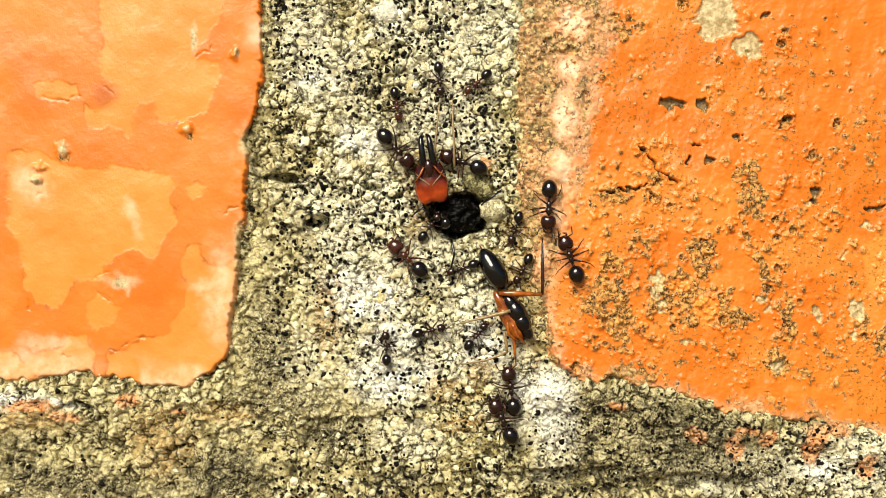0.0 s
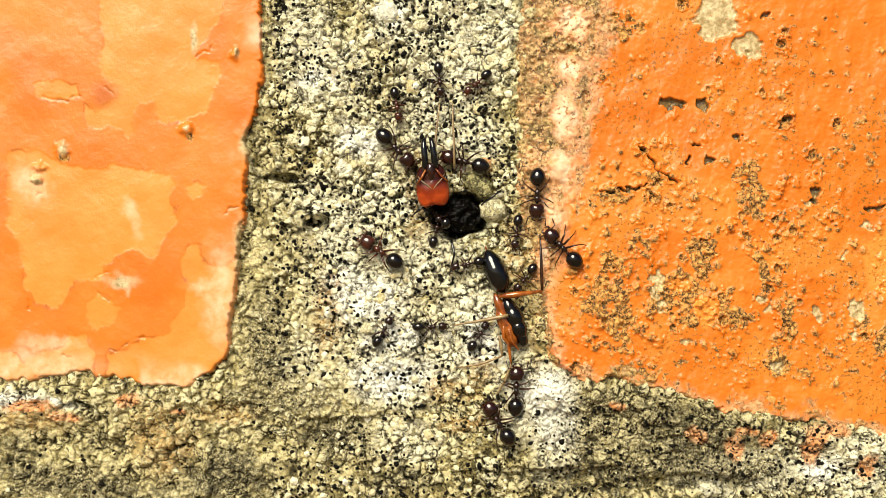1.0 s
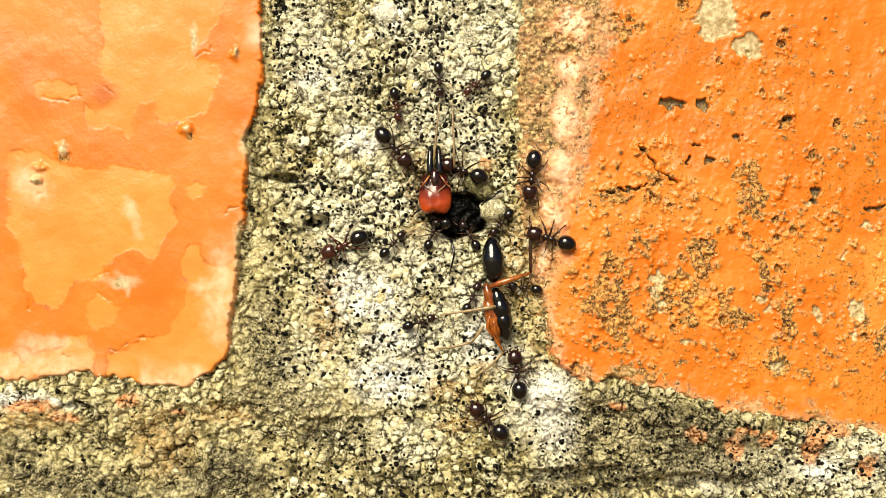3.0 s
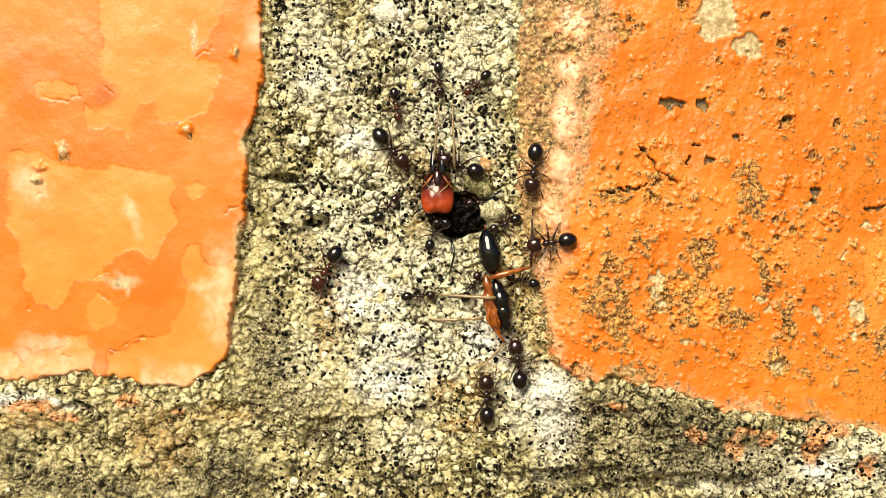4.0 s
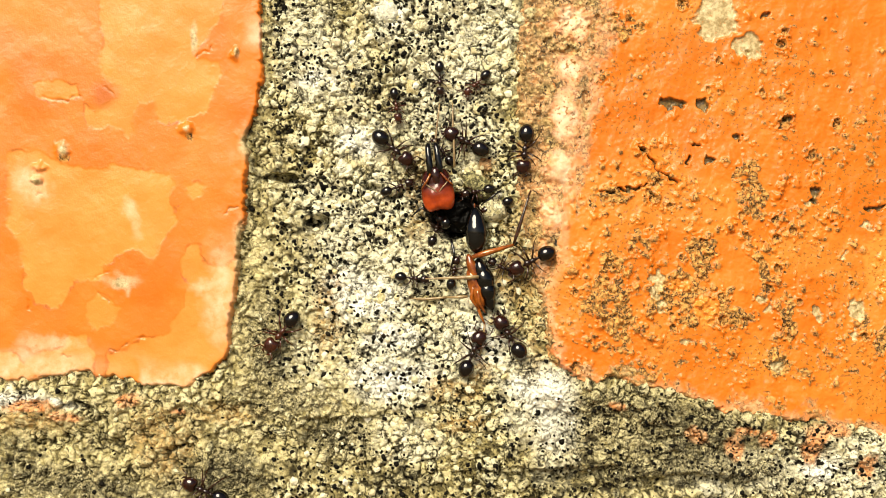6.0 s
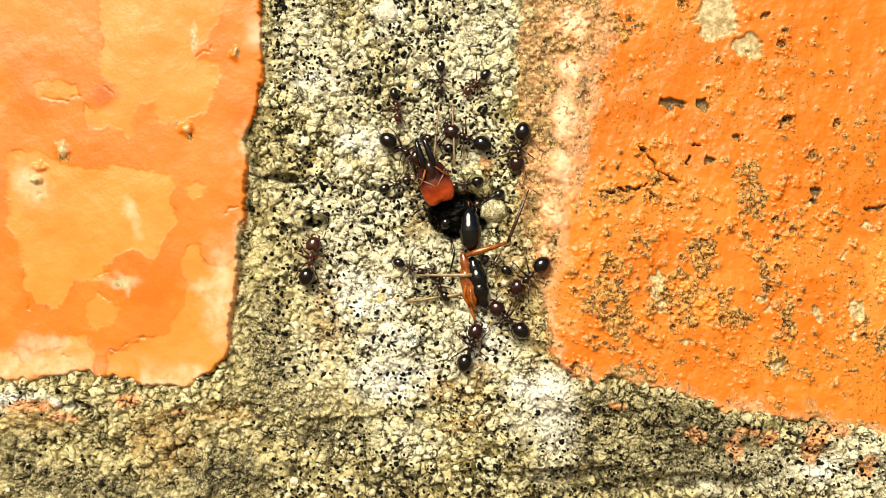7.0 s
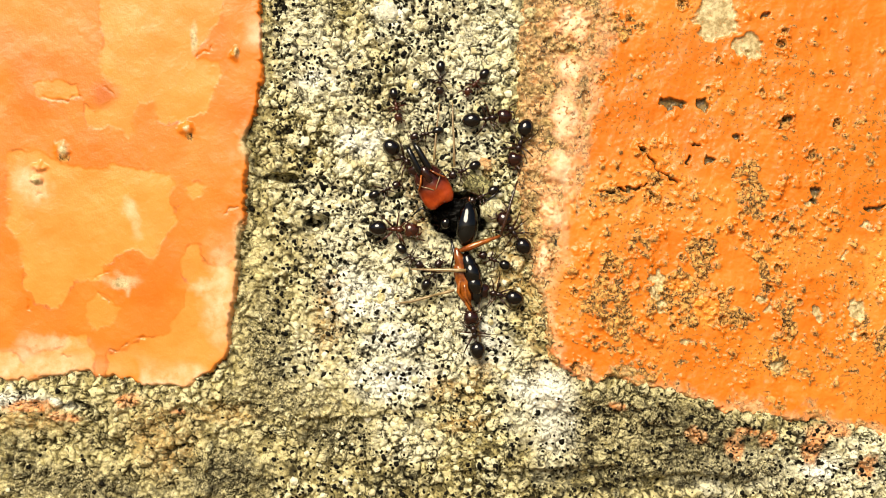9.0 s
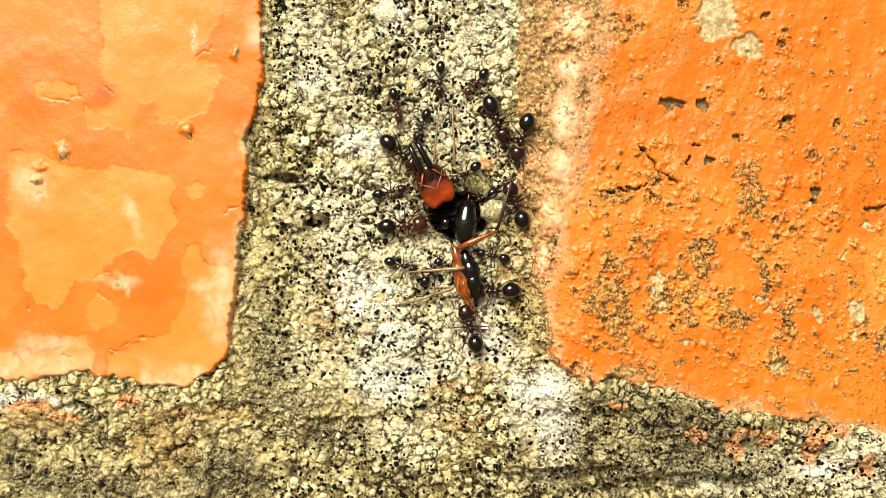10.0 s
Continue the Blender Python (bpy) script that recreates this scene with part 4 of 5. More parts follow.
def large_ant():
    """A big trap-jawed ant, its body down the hole and its red head outside."""
    a = tagged(new("large_ant"), "large red-headed ant with long black jaws half down the nest hole", "ant")
    a.matrix_basis = lay(792, 388, 0, 90)
    bm = bmesh.new()
    spindle(bm, -24, 38, 40, 19, y=-20, z=-19, n=60, k=40, blunt=0.38)
    for v in bm.verts:
        q = v.co / U
        v.co.z += (8.0 * noise.noise(q / 15) + 7.0 * noise.noise(q / 7) + 3.0 * noise.noise(q / 3.5)) * U
        v.co.y += 5.0 * noise.noise(q / 12 + Vector((9, 0, 0))) * U
    thorax = part("thorax", bm, JET, a, "jet black spiny thorax")
    bm = bmesh.new()
    spindle(bm, -18, 3, 9.5, 9, y=3, z=6, n=16, k=10)
    part("knob", bm, BLACK, thorax, "glossy black knob")
    bm = bmesh.new()
    for k in range(60):
        y, x = random.uniform(-62, 24), random.uniform(-30, 32)
        q = Vector((random.uniform(-1, 1), random.uniform(-1, 1), 1.2)).normalized() * random.uniform(9, 19)
        tube(bm, [(x, y, 4), (x + q.x, y + q.y, 4 + q.z)], [0.7, 0.25], 4)
    part("bristles", bm, BLACK, a)
    bm = bmesh.new()
    spindle(bm, -2, 74, 29, 17, fat=-0.07, n=36, k=30, blunt=0.22)
    for v in bm.verts:
        x, y = v.co.x / U, v.co.y / U
        if x < 16:
            v.co.x += (16 - x) * 0.22 * max(0, 1 - abs(y) / 18) * U
        if v.co.z > 0:
            v.co.z += (-4.0 * math.exp(-(y / 3.4) ** 2) * max(0, 1 - x / 42) + 1.2 * noise.noise(Vector((x, y, 0)) * 0.09) - 2.5 * math.exp(-((x - 44) / 7) ** 2) * math.exp(-((abs(y) - 13) / 8) ** 2)) * U
    head = part("head", bm, RED, a, "broad glossy red head")
    bm = bmesh.new()
    spindle(bm, 40, 76, 8, 6, z=13, fat=0.25, n=24, k=16)
    part("clypeus", bm, DARK_RED, head, "dark red face plate")
    for side in (1, -1):
        part("scape", limb([(64, 9 * side, 17), (50, 18 * side, 19), (40, 28 * side, 13)], [1.6, 1.8, 1.2]), AMBER, head, "amber base of the feeler")
        # Thin pale tubes added in place of reflections along the feelers' bases.
        part("ridge", limb([(30, 1.5 * side, 16.5), (37, 8 * side, 18), (45, 17 * side, 17), (54, 23 * side, 13)], [0.5, 1.0, 1.0, 0.6]), STRAW, head, "pale streak in place of the reflection at the feeler's root")
    for side in (1, -1):
        bm = bmesh.new()
        tube(bm, [(62, 9 * side, 8), (74, 8.5 * side, 12), (94, 8 * side, 12), (108, 7.5 * side, 11), (116, 6.5 * side, 9), (120, 4.5 * side, 5), (121, 2 * side, 2)], [6.0, 5.8, 5.6, 5.2, 4.2, 2.3, 1.0], 12)
        part("mandible", bm, BLACK, head, "long straight black jaw")
        bm = bmesh.new()
        spindle(bm, 40, 52, 3, 5, y=25 * side, z=6, n=10, k=7)
        part("eye", bm, BLACK, head)
    for pts in ([(100, 24, 20), (150, 20, 17), (204, 14, 12)], [(90, -12, 24), (140, -11, 20), (172, -9, 16), (204, -9, 12)]):
        part("antenna", limb(pts, [2.0] * (len(pts) - 1) + [1.3]), STRAW, a, "long straw-coloured feeler")
    for pts in ([(-36, -6, 8), (-62, -12, 18), (-100, -3, 6)], [(24, -60, 2), (40, -80, 10), (52, -96, 6)], [(10, 30, 6), (20, 46, 10), (4, 64, 8)], [(30, 26, 6), (46, 40, 14), (40, 56, 8)]):
        part("leg", limb(pts, [2.2] * (len(pts) - 1) + [1.0]), BLACK, a, "thin black leg")
    return a, head


def carcass():
    """The headless slender prey: x runs from the waist along the thorax."""
    c = tagged(new("ant_carcass"), "headless carcass of a slender black and amber ant dragged along", "carcass")
    bm = bmesh.new()
    spindle(bm, 2, 44, 13, 14, y=8, z=17, fat=0.15, n=22, k=14)
    spindle(bm, 18, 66, 17, 17, y=9, z=18, n=22, k=16)
    spindle(bm, 44, 84, 15.5, 16, y=8, z=18, fat=-0.1, n=22, k=14)
    spindle(bm, 64, 98, 11, 12, y=6, z=16, fat=-0.15, n=20, k=12)
    part("thorax", bm, BLACK, c, "glossy black thorax")
    bm = bmesh.new()
    spindle(bm, -10, 58, 9.5, 11, y=-6, z=17, n=18, k=14)
    spindle(bm, 14, 92, 13, 13, y=-10, z=17, fat=-0.1, n=20, k=18)
    for v in bm.verts:
        v.co.z += 1.6 * noise.noise(v.co / U / 9) * U
    part("flank", bm, AMBER, c, "translucent amber underside")
    bm = bmesh.new()
    spindle(bm, 0, 82, 20, 18, n=24, k=20, fat=-0.12, rings=4, blunt=0.55)
    gaster = part("gaster", bm, BLACK, c, "long pointed jet black gaster")
    bm = bmesh.new()
    spindle(bm, 78, 90, 1.6, 1.6, n=8, k=6)
    part("sting", bm, AMBER, gaster)
    front = part("leg", limb([(0, 0, 0), (28, 0, 5), (76, 0, 2)], [3.2, 5.6, 2.4]), AMBER, c, "long bent amber leg")
    part("shin", limb([(0, 0, 0), (48, 0, 2), (100, 0, -5)], [2.4, 2.8, 1.2]), LIMB, front, "dark brown lower leg", m=Matrix.Translation(Vector((76, 0, 2)) * U))
    held = part("leg", limb([(0, 0, 0), (50, 0, -8), (98, 0, -18)], [3.2, 2.6, 1.2]), STRAW, c, "thin straw-coloured leg")
    for pts in ([(44, -12, 26), (66, -23, 27), (88, -17, 22)], [(54, -8, 28), (76, -12, 29), (98, -7, 22)]):
        part("leg", limb(pts, [2.2, 3.2, 1.6]), AMBER, c, "folded amber leg")
    trail = []
    for femur, shin in ((36, 84), (42, 70)):
        thigh = part("leg", limb([(0, 0, 0), (femur * 0.5, 0, 3), (femur, 0, 0)], [2.2, 2.9, 1.8]), AMBER if femur > 40 else STRAW, c, "slack amber leg trailing behind" if femur > 40 else "slack straw-coloured leg trailing behind")
        part("shin", limb([(0, 0, 0), (shin * 0.5, 3, 1), (shin, 0, -8)], [2.0, 2.3, 0.9]), STRAW, thigh, "thin straw-coloured lower leg", m=Matrix.Translation(Vector((femur, 0, 0)) * U))
        trail.append(thigh)
    return c, gaster, front, held, trail


LARGE, LARGE_HEAD = large_ant()
CARCASS, CARCASS_GASTER, CARCASS_LEG, CARCASS_HELD, CARCASS_TRAIL = carcass()
PULL, STILL, ROAM = "ants hauling the carcass", "ants holding the big ant's feelers", "ants walking over the joint"
A = ant(MAJOR, "glossy black-brown ant gripping the big ant's jaw", PULL)
B = ant(MAJOR, "glossy black-brown ant leaving the big red head", PULL)
C = ant(MAJOR, "glossy black-brown ant pulling up at the brick's pale edge", PULL)
DD = ant(MAJOR, "glossy black-brown ant tugging from the orange brick", PULL)
E = ant(MAJOR, "reddish-brown ant walking freely over the bare mortar", ROAM)
F = ant(MAJOR, "glossy black-brown ant pushing the carcass from below", PULL)
G = ant(MAJOR, "glossy black-brown ant pulling the carcass's trailing leg", PULL)
H1 = ant(MINOR, "small black ant holding a feeler tip", STILL)
H2 = ant(MINOR, "small brown ant crouched on the pale mortar", STILL)
H3 = ant(MINOR, "small brown ant resting above the big jaws", STILL)
I = ant(MINOR, "small black ant walking up to the red head", ROAM)
J = ant(MINOR, "small black ant pulling one of the carcass's legs", PULL)
K = ant(MINOR, "small black ant at the tip of the carcass", PULL)
L = ant(MINOR, "small black ant tugging at the carcass's waist", PULL)
M = ant(MINOR, "small black ant beside the cream pebble", PULL)
N = ant(MINOR, "small black ant climbing out of the nest hole", ROAM)
P = ant(MINOR, "small black ant under the carcass's amber flank", PULL)
Q = ant(MINOR, "small black ant coming out from under the red head", ROAM)
S = ant(MAJOR, "dark brown ant hurrying along the lower joint", ROAM)
R = ant(MINOR, "small black ant at the rim of the nest hole", STILL)


for paler in (E, H2, H3):
    for piece in paler.children_recursive:
        if not piece.name.startswith(("gaster", "eye")):
            piece.material_slots[0].link = "OBJECT"
            piece.material_slots[0].material = AUBURN


# ---- what moves ----
def stand(u0, v0, u1, v1, lift=0.0):
    """The pose of an ant whose gaster is at (u0, v0) and whose head is at (u1, v1)."""
    k = np.linspace(-0.3, 1.3, 7)
    h = float(np.percentile(surface(u0 + (u1 - u0) * k, v0 + (v1 - v0) * k), 60))
    return lay((u0 + u1) / 2, (v0 + v1) / 2, max(h, -14) + 3 + lift, math.degrees(math.atan2(v0 - v1, u1 - u0)))


def crawl(a, rows, seed, deep=()):
    """Keys an ant's body from rows of (seconds, gaster u, v, head u, v), and its legs and feelers to suit; deep: how far it is down the hole, row by row."""
    poses = [(r[0], stand(*r[1:], lift=-deep[k] if k < len(deep) else 0.0)) for k, r in enumerate(rows)]
    walk(a, poses)
    rng = random.Random(seed)
    t = np.array([r[0] for r in rows], float)
    mid = np.array([((r[1] + r[3]) / 2, (r[2] + r[4]) / 2) for r in rows], float)
    ticks = [k * 0.25 for k in range(41)]
    at_u, at_v = np.interp(ticks, t, mid[:, 0]), np.interp(ticks, t, mid[:, 1])
    pace = np.hypot(np.gradient(at_u, 0.25), np.gradient(at_v, 0.25))
    n = 0
    for child in a.children:
        base = child.matrix_basis.copy()
        if child.name.startswith("leg"):
            swing, rest = (1 if (n % 3 + n // 3) % 2 else -1), rng.uniform(-24, 24)
            child.scale = (rng.uniform(0.78, 1.08),) * 3
            child_rows = [(s, base @ pose(0, 0, 0, 0, 0, rest + swing * (1 if i % 2 else -1) * min(15, 1.2 + p * 0.16) + rng.uniform(-2, 2))) for i, (s, p) in enumerate(zip(ticks, pace))]
            n += 1
        elif child.name.startswith("antenna"):
            child_rows = [(s, base @ pose(0, 0, 0, 0, rng.uniform(-6, 6), rng.uniform(-13, 13))) for s in ticks[::2]]
        else:
            continue
        walk(child, child_rows)


def turn_to(u0, v0, u1, v1):
    return math.degrees(math.atan2(v0 - v1, u1 - u0))


def haul(rows, bends, grips, slack):
    """Rows of (seconds, waist u, v, thorax end u, v, gaster tip u, v); bends: the directions of the front leg's two halves; grips: where the small ant holds another leg; slack: the directions of the two trailing legs' halves."""
    body, tail, leg, lower, held = [], [], [], [], []
    shin = CARCASS_LEG.children[0]
    knee = shin.matrix_basis.copy()
    for (t, wu, wv, eu, ev, gu, gv), (femur, tibia), (ju, jv) in zip(rows, bends, grips):
        k = np.linspace(0, 1, 7)
        h = max(float(np.percentile(surface(wu + (eu - wu) * k, wv + (ev - wv) * k), 70)), -4) - 2
        m = lay(wu, wv, h, turn_to(wu, wv, eu, ev))
        body.append((t, m))
        tail.append((t, m.inverted() @ lay(wu + 8, wv - 8, h + 17, turn_to(wu + 8, wv - 8, gu + 2, gv), pitch=-4)))
        leg.append((t, m.inverted() @ lay(wu - 2, wv - 2, h + 27, femur)))
        a = radians(turn_to(wu, wv, eu, ev))
        ru, rv = wu + 34 * math.cos(a), wv - 34 * math.sin(a)
        held.append((t, m.inverted() @ lay(ru, rv, h + 34, turn_to(ru, rv, ju, jv))))
        lower.append((t, knee @ pose(0, 0, 0, 0, 0, tibia - femur)))
    for thigh, (along, side), ways in zip(CARCASS_TRAIL, ((62, -28), (76, -18)), slack):
        calf = thigh.children[0]
        joint = calf.matrix_basis.copy()
        upper, under = [], []
        for (t, m), (femur, tibia) in zip(body, ways):
            at = m @ (Vector((along, side, 20)) * U)
            upper.append((t, m.inverted() @ lay(at.x / U + U0, V0 - at.z / U, -at.y / U, femur, pitch=-8)))
            under.append((t, joint @ pose(0, 0, 0, 0, 0, tibia - femur)))
        walk(thigh, upper)
        walk(calf, under)
    walk(CARCASS, body)
    walk(CARCASS_GASTER, tail)
    walk(CARCASS_LEG, leg)
    walk(shin, lower)
    walk(CARCASS_HELD, held)


def nod(rows):
    """Rows of (seconds, neck u, v, jaw tip u, v, pitch) for the big red head."""
    base = LARGE.matrix_basis.inverted()
    walk(LARGE_HEAD, [(t, base @ lay(bu, bv, 17 - pitch * 0.5, turn_to(bu, bv, tu, tv), pitch)) for t, bu, bv, tu, tv, pitch in rows])


def motions():
    nod([(0, 768, 360, 751, 240, 2), (0.5, 768, 362, 749, 243, 2), (1, 769, 366, 757, 250, 0), (1.5, 770, 374, 762, 260, -8), (2, 770, 376, 764, 262, -11), (2.5, 770, 378, 766, 262, -11),
         (4, 774, 378, 775, 262, -11), (4.5, 775, 378, 775, 256, -11), (5, 776, 378, 774, 254, -11), (5.5, 778, 378, 772, 256, -9), (7, 783, 360, 742, 246, 2), (7.5, 786, 364, 738, 256, 2),
         (8, 783, 366, 728, 258, 2), (9, 784, 364, 727, 258, 2), (10, 786, 362, 734, 262, 2)])
    haul([(0, 884, 520, 932, 600, 853, 446), (0.5, 886, 520, 930, 604, 856, 446), (1, 884, 526, 922, 612, 862, 450), (1.5, 878, 534, 905, 628, 872, 456), (2, 872, 526, 898, 614, 873, 450), (2.5, 868, 516, 892, 608, 871, 432),
          (4, 866, 494, 892, 586, 858, 412), (4.5, 858, 484, 888, 574, 852, 402), (5, 852, 476, 880, 566, 847, 394), (5.5, 844, 464, 874, 560, 846, 384), (7, 826, 454, 850, 546, 828, 378), 
          (8, 820, 450, 841, 532, 829, 374), (9, 815, 446, 837, 526, 827, 370), (10, 811, 442, 837, 524, 825, 366)],
         [(-2, 90), (0, 91), (7, 92), (17, 91), (22, 90), (19, 91), (15, 88), (13, 86), (15, 84), (16, 78), (17, 68), (17, 70), (20, 73), (24, 74)],
         [(790, 578), (796, 573), (794, 577), (792, 581), (783, 581), (774, 572), (775, 521), (772, 512), (767, 508), (766, 501), (756, 487), (759, 483), (752, 477), (743, 480)],
         [[(-82, -164), (-82, -164), (-82, -164), (-80, -162), (-84, -162), (-100, -165), (-174, -182), (-177, -181), (-178, -180), (-178, -180), (-174, -174), (-168, -171), (-166, -168), (-162, -165)],
          [(-84, -112), (-84, -112), (-82, -115), (-78, -118), (-70, -125), (-62, -135), (-56, -138), (-56, -132), (-60, -120), (-64, -110), (-70, -84), (-66, -78), (-60, -78), (-56, -78)]])
    crawl(A, [(0, 683, 245, 720, 285), (0.5, 683, 246, 717, 283), (1, 684, 247, 718, 281), (1.5, 683, 249, 724, 289), (2, 682, 241, 722, 285), (2.5, 681, 241, 720, 285), (4, 674, 243, 712, 287), (4.5, 672, 244, 712, 287), (5, 667, 247, 710, 283), (5.5, 669, 245, 712, 284),
              (7, 690, 252, 735, 280), (7.5, 697, 255, 735, 284), (8, 695, 262, 730, 292), (8.5, 693, 267, 728, 302), (9, 698, 267, 732, 298), (9.5, 694, 257, 730, 287), (10, 691, 257, 728, 289)], 1)
    crawl(B, [(0, 842, 297, 795, 280), (0.5, 845, 292, 798, 283), (1, 845, 294, 798, 281), (1.5, 851, 302, 800, 290), (2, 850, 313, 801, 293), (2.5, 848, 315, 798, 296), (4, 838, 303, 790, 286), (4.5, 835, 301, 788, 278), (5, 833, 295, 787, 264), (5.5, 840, 276, 794, 248),
              (6.4, 852, 262, 800, 238), (7, 850, 255, 802, 236), (7.5, 853, 256, 832, 202), (8, 833, 247, 866, 203), (8.5, 838, 232, 878, 188), (9, 835, 215, 892, 208), (9.5, 845, 190, 892, 225), (10, 868, 187, 890, 240)], 2)
    crawl(C, [(0, 970, 337, 968, 395), (0.5, 960, 325, 958, 385), (1, 950, 315, 948, 375), (1.5, 947, 313, 942, 371), (2, 944, 302, 938, 362), (2.5, 943, 292, 935, 350), (4, 946, 272, 940, 330), (4.5, 946, 265, 938, 323), (5, 934, 260, 928, 319), (5.5, 932, 248, 928, 306),
              (7, 924, 237, 914, 290), (7.5, 920, 239, 912, 292), (8, 918, 235, 907, 287), (8.5, 921, 229, 908, 284), (9, 929, 229, 910, 284), (9.5, 930, 223, 914, 281), (10, 932, 218, 914, 275)], 3)
    crawl(DD, [(0, 1016, 483, 998, 433), (0.5, 1013, 473, 975, 435), (1, 1013, 460, 973, 418), (1.5, 1010, 442, 958, 414), (2, 1008, 437, 953, 415), (2.5, 999, 433, 945, 411), (4, 1000, 426, 945, 434), (4.5, 1003, 427, 948, 440), (5, 978, 430, 917, 427), (5.5, 969, 436, 910, 446),
               (7, 958, 468, 913, 510), (7.5, 960, 472, 907, 486), (8, 957, 470, 909, 442), (8.5, 932, 453, 898, 410), (9, 924, 435, 892, 390), (9.5, 917, 422, 890, 371), (10, 923, 388, 903, 337)], 4)
    crawl(E, [(0, 740, 475, 703, 440), (0.5, 718, 475, 672, 460), (1, 698, 462, 652, 430), (1.5, 675, 435, 638, 392), (2, 650, 411, 594, 389), (2.5, 648, 412, 594, 409), (3.3, 620, 432, 580, 470), (4, 592, 455, 568, 497), (4.5, 580, 457, 532, 474), (5, 560, 463, 519, 507), (5.5, 531, 520, 515, 575),
              (5.9, 514, 566, 490, 612), (6.3, 520, 570, 478, 556), (6.5, 524, 556, 506, 505), (6.8, 534, 543, 523, 482), (7, 545, 487, 556, 436), (7.5, 590, 411, 641, 373), (8, 615, 403, 679, 402), (8.5, 647, 405, 704, 390), (9, 672, 405, 727, 408), (10, 687, 402, 741, 398)], 5)
    crawl(F, [(0, 908, 716, 900, 664), (0.5, 910, 718, 908, 664), (1, 912, 720, 914, 660), (1.5, 908, 718, 915, 660), (2, 910, 705, 914, 650), (2.5, 918, 695, 910, 642), (4, 920, 672, 912, 614), (4.5, 932, 657, 909, 602), (5, 922, 638, 899, 584), (5.5, 916, 630, 891, 577),
              (7, 922, 585, 878, 545), (7.5, 915, 564, 872, 526), (8, 912, 540, 862, 522), (8.5, 912, 533, 860, 516), (9, 907, 527, 855, 515), (9.5, 902, 522, 850, 516), (10, 900, 514, 850, 516)], 6)
    crawl(G, [(0, 902, 767, 878, 720), (0.5, 900, 765, 876, 720), (1, 897, 770, 868, 724), (1.5, 890, 775, 854, 737), (2, 893, 767, 855, 733), (2.5, 890, 765, 845, 736), (4, 862, 738, 860, 672), (4.5, 848, 713, 861, 654), (5, 835, 690, 857, 634), (5.5, 828, 668, 853, 610),
              (7, 822, 642, 842, 585), (7.5, 833, 640, 848, 581), (8, 848, 638, 853, 576), (8.5, 845, 622, 833, 564), (9, 845, 620, 833, 560), (9.5, 842, 615, 825, 556), (10, 842, 610, 823, 551)], 7)
    crawl(S, [(0, 486, 966, 458, 938), (4.8, 486, 966, 458, 938), (5.2, 474, 922, 436, 890), (5.5, 450, 898, 408, 870), (5.7, 430, 884, 386, 854), (6.2, 362, 876, 310, 858), (6.8, 284, 900, 243, 886), (7.3, 206, 950, 160, 962), (7.8, 180, 985, 140, 1010), (10, 180, 985, 140, 1010)], 20)
    crawl(H1, [(0, 776, 121, 780, 164), (5, 776, 121, 779, 164), (7, 780, 118, 779, 162), (10, 780, 120, 778, 163)], 8)
    crawl(H2, [(0, 858, 136, 831, 160), (5.5, 858, 136, 829, 163), (7.5, 858, 133, 829, 162), (10, 856, 132, 828, 164)], 9)
    crawl(H3, [(0, 699, 165, 706, 208), (5, 698, 166, 705, 210), (10, 697, 167, 706, 210)], 10)
    crawl(I, [(0, 685, 636, 683, 594), (0.5, 661, 588, 662, 542), (1, 668, 605, 690, 566), (1.5, 680, 569, 702, 528), (2, 690, 510, 712, 475), (2.5, 688, 478, 718, 441), (3.3, 674, 430, 704, 398), (4, 668, 387, 702, 350), (4.5, 670, 372, 706, 341), (5, 672, 373, 716, 350), (5.5, 682, 352, 727, 335),
              (7, 680, 335, 721, 319), (7.5, 678, 337, 718, 319), (8, 683, 350, 716, 324), (8.5, 683, 352, 716, 324), (9, 662, 346, 703, 328), (9.5, 664, 346, 704, 328), (10, 668, 345, 713, 335)], 11)
    crawl(J, [(0, 737, 590, 784, 579), (0.5, 740, 578, 788, 573), (1, 738, 578, 786, 577), (1.5, 732, 585, 782, 582), (2, 723, 590, 774, 582), (2.5, 722, 593, 766, 575), (4, 718, 525, 766, 522), (4.5, 715, 512, 763, 512), (5, 710, 502, 758, 507), (5.5, 708, 500, 757, 501),
              (7, 705, 465, 747, 483), (7.5, 703, 462, 747, 480), (8, 710, 457, 750, 478), (8.5, 708, 453, 745, 478), (9, 710, 440, 743, 470), (9.5, 695, 455, 738, 475), (10, 688, 463, 734, 477)], 12)
    crawl(K, [(0, 838, 468, 798, 482), (0.5, 838, 464, 803, 474), (1, 838, 465, 816, 470), (1.5, 852, 472, 832, 442), (2, 850, 455, 836, 428), (2.5, 845, 442, 830, 412), (4, 834, 416, 815, 398), (5.5, 828, 412, 812, 392), (7, 812, 400, 806, 380), (10, 812, 400, 806, 380)], 13, (0, 0, 0, 0, 0, 0, 20, 30, 50, 50))
    crawl(L, [(0, 935, 458, 914, 497), (0.5, 942, 463, 917, 499), (1, 942, 475, 915, 510), (1.5, 950, 517, 908, 534), (2, 950, 520, 906, 530), (2.5, 950, 517, 906, 517), (4, 945, 502, 903, 490), (4.5, 933, 497, 894, 480), (5, 921, 499, 880, 483), (5.5, 915, 493, 877, 472),
              (7, 898, 480, 856, 457), (7.5, 898, 486, 857, 456), (8, 898, 472, 855, 453), (8.5, 898, 468, 852, 453), (9, 895, 470, 852, 451), (10, 893, 458, 850, 448)], 14)
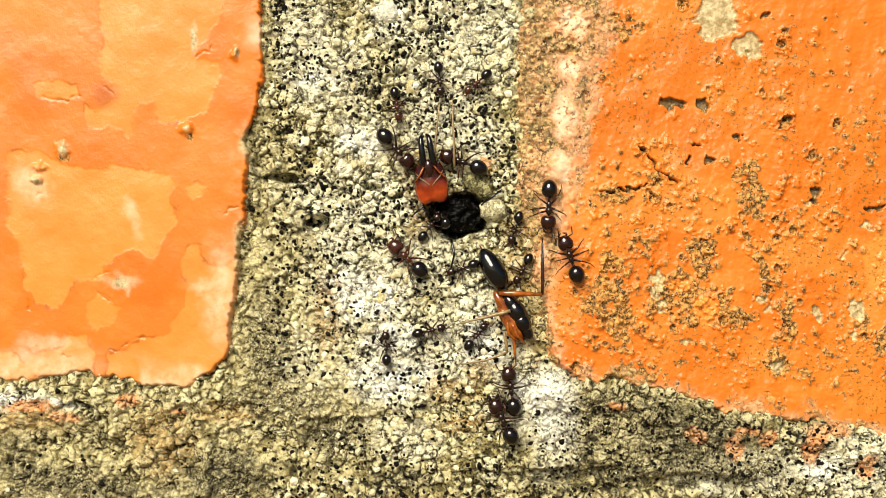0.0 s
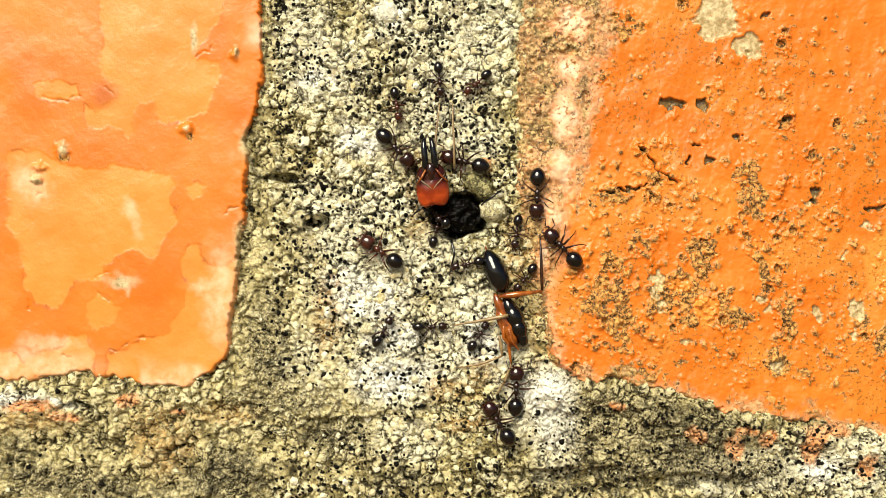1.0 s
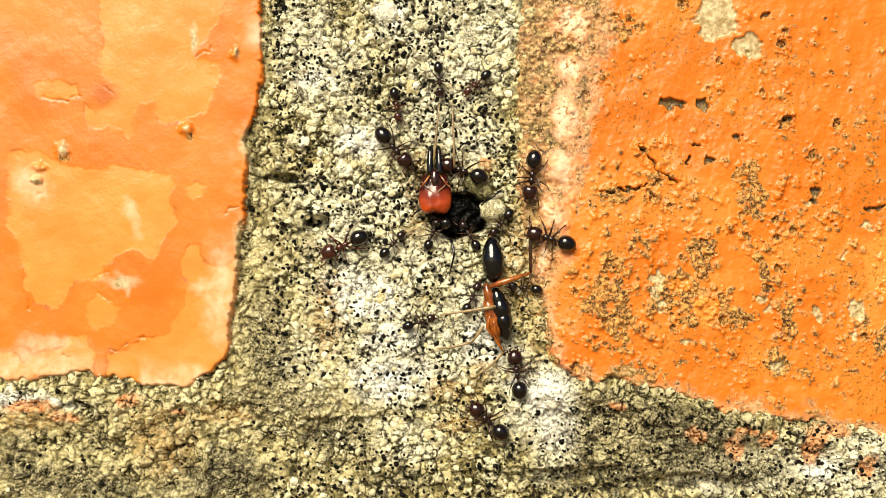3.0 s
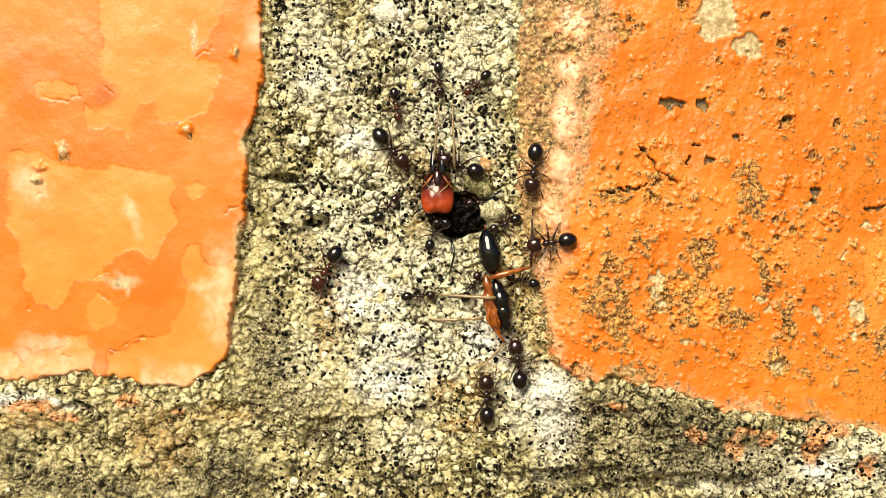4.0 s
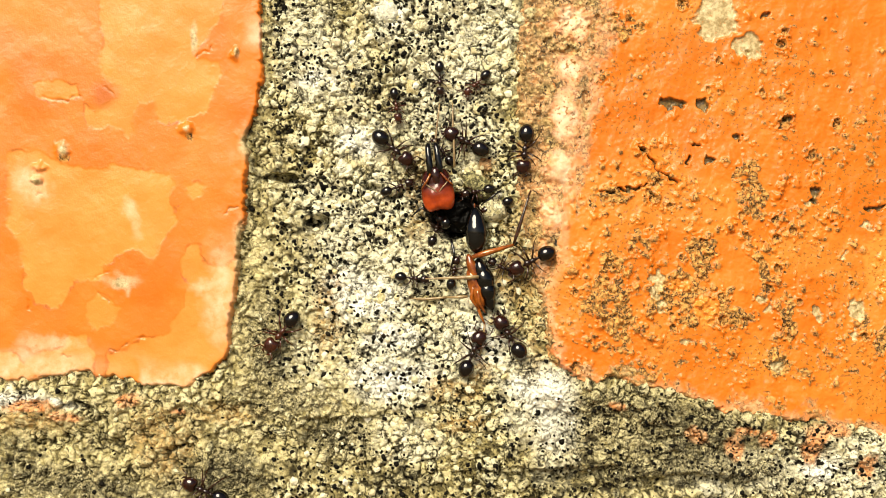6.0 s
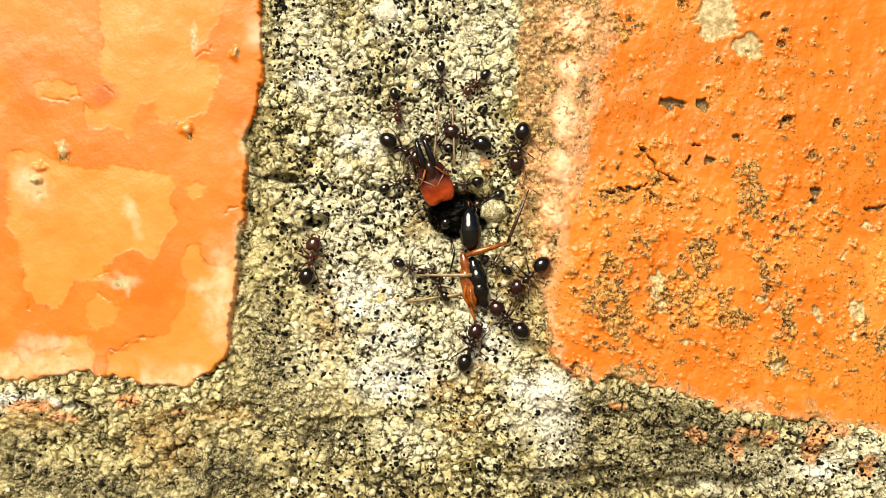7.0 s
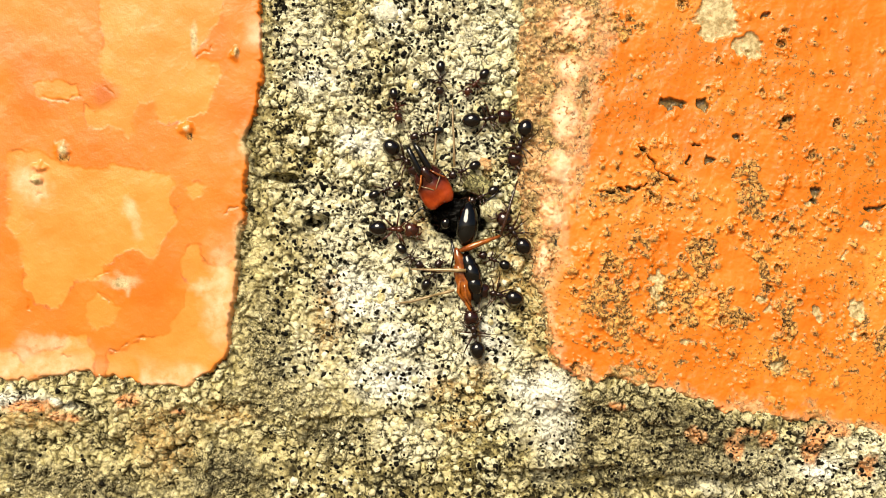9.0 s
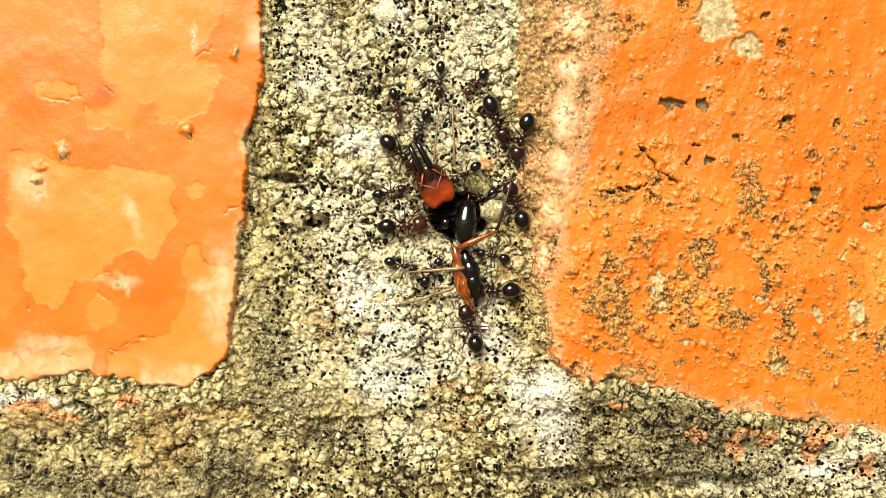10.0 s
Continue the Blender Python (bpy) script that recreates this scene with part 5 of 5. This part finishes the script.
    crawl(M, [(0, 917, 386, 905, 424), (0.5, 918, 395, 911, 434), (1, 916, 392, 911, 432), (1.5, 914, 440, 884, 450), (2, 910, 412, 886, 438), (2.5, 896, 380, 876, 412), (4, 912, 388, 873, 405), (4.5, 917, 382, 876, 399), (5, 907, 390, 865, 395), (5.5, 905, 374, 861, 385),
              (7, 881, 345, 846, 362), (7.5, 878, 343, 842, 360), (8, 875, 335, 842, 356), (8.5, 872, 342, 836, 360), (9, 872, 338, 836, 356), (10, 871, 342, 835, 360)], 15)
    crawl(N, [(0, 846, 372, 810, 382), (2.5, 846, 372, 810, 382), (4, 872, 355, 832, 360), (4.5, 870, 357, 832, 361), (5, 878, 353, 838, 357), (5.5, 874, 344, 836, 352), (7, 843, 322, 805, 330), (7.5, 843, 323, 804, 327), (8, 837, 316, 799, 321), (8.5, 835, 302, 798, 313), (9, 838, 295, 803, 310), (10, 840, 297, 807, 318)], 16, (55, 55))
    crawl(P, [(0, 830, 610, 856, 578), (0.5, 836, 606, 856, 576), (1, 838, 608, 856, 580), (1.5, 834, 556, 850, 530), (2, 830, 552, 842, 515), (2.5, 828, 550, 842, 515), (4, 826, 522, 842, 492), (5, 816, 500, 828, 470), (5.5, 810, 488, 824, 460), (7, 787, 523, 768, 490), (7.5, 787, 525, 769, 489), (8, 780, 520, 770, 482), (8.5, 765, 506, 778, 470), (9, 755, 503, 776, 468), (10, 752, 498, 776, 464)], 17)
    crawl(Q, [(0, 770, 345, 770, 310), (4, 772, 345, 775, 308), (5.5, 790, 300, 778, 268), (7, 795, 264, 758, 246), (7.5, 788, 264, 750, 252), (8, 778, 238, 740, 244), (8.5, 777, 240, 739, 246), (9, 771, 234, 738, 242), (9.5, 761, 224, 736, 248), (10, 755, 203, 738, 244)], 18, (60, 60, 12))
    crawl(R, [(0, 752, 414, 770, 390), (1, 768, 424, 776, 392), (1.5, 764, 448, 772, 412), (2, 756, 436, 770, 404), (2.5, 758, 430, 770, 400), (4, 762, 430, 772, 398), (5.5, 764, 427, 774, 396), (7, 772, 412, 782, 384), (10, 774, 408, 784, 384)], 19, (0, 0, 0, 0, 0, 0, 0, 30, 30))


motions()
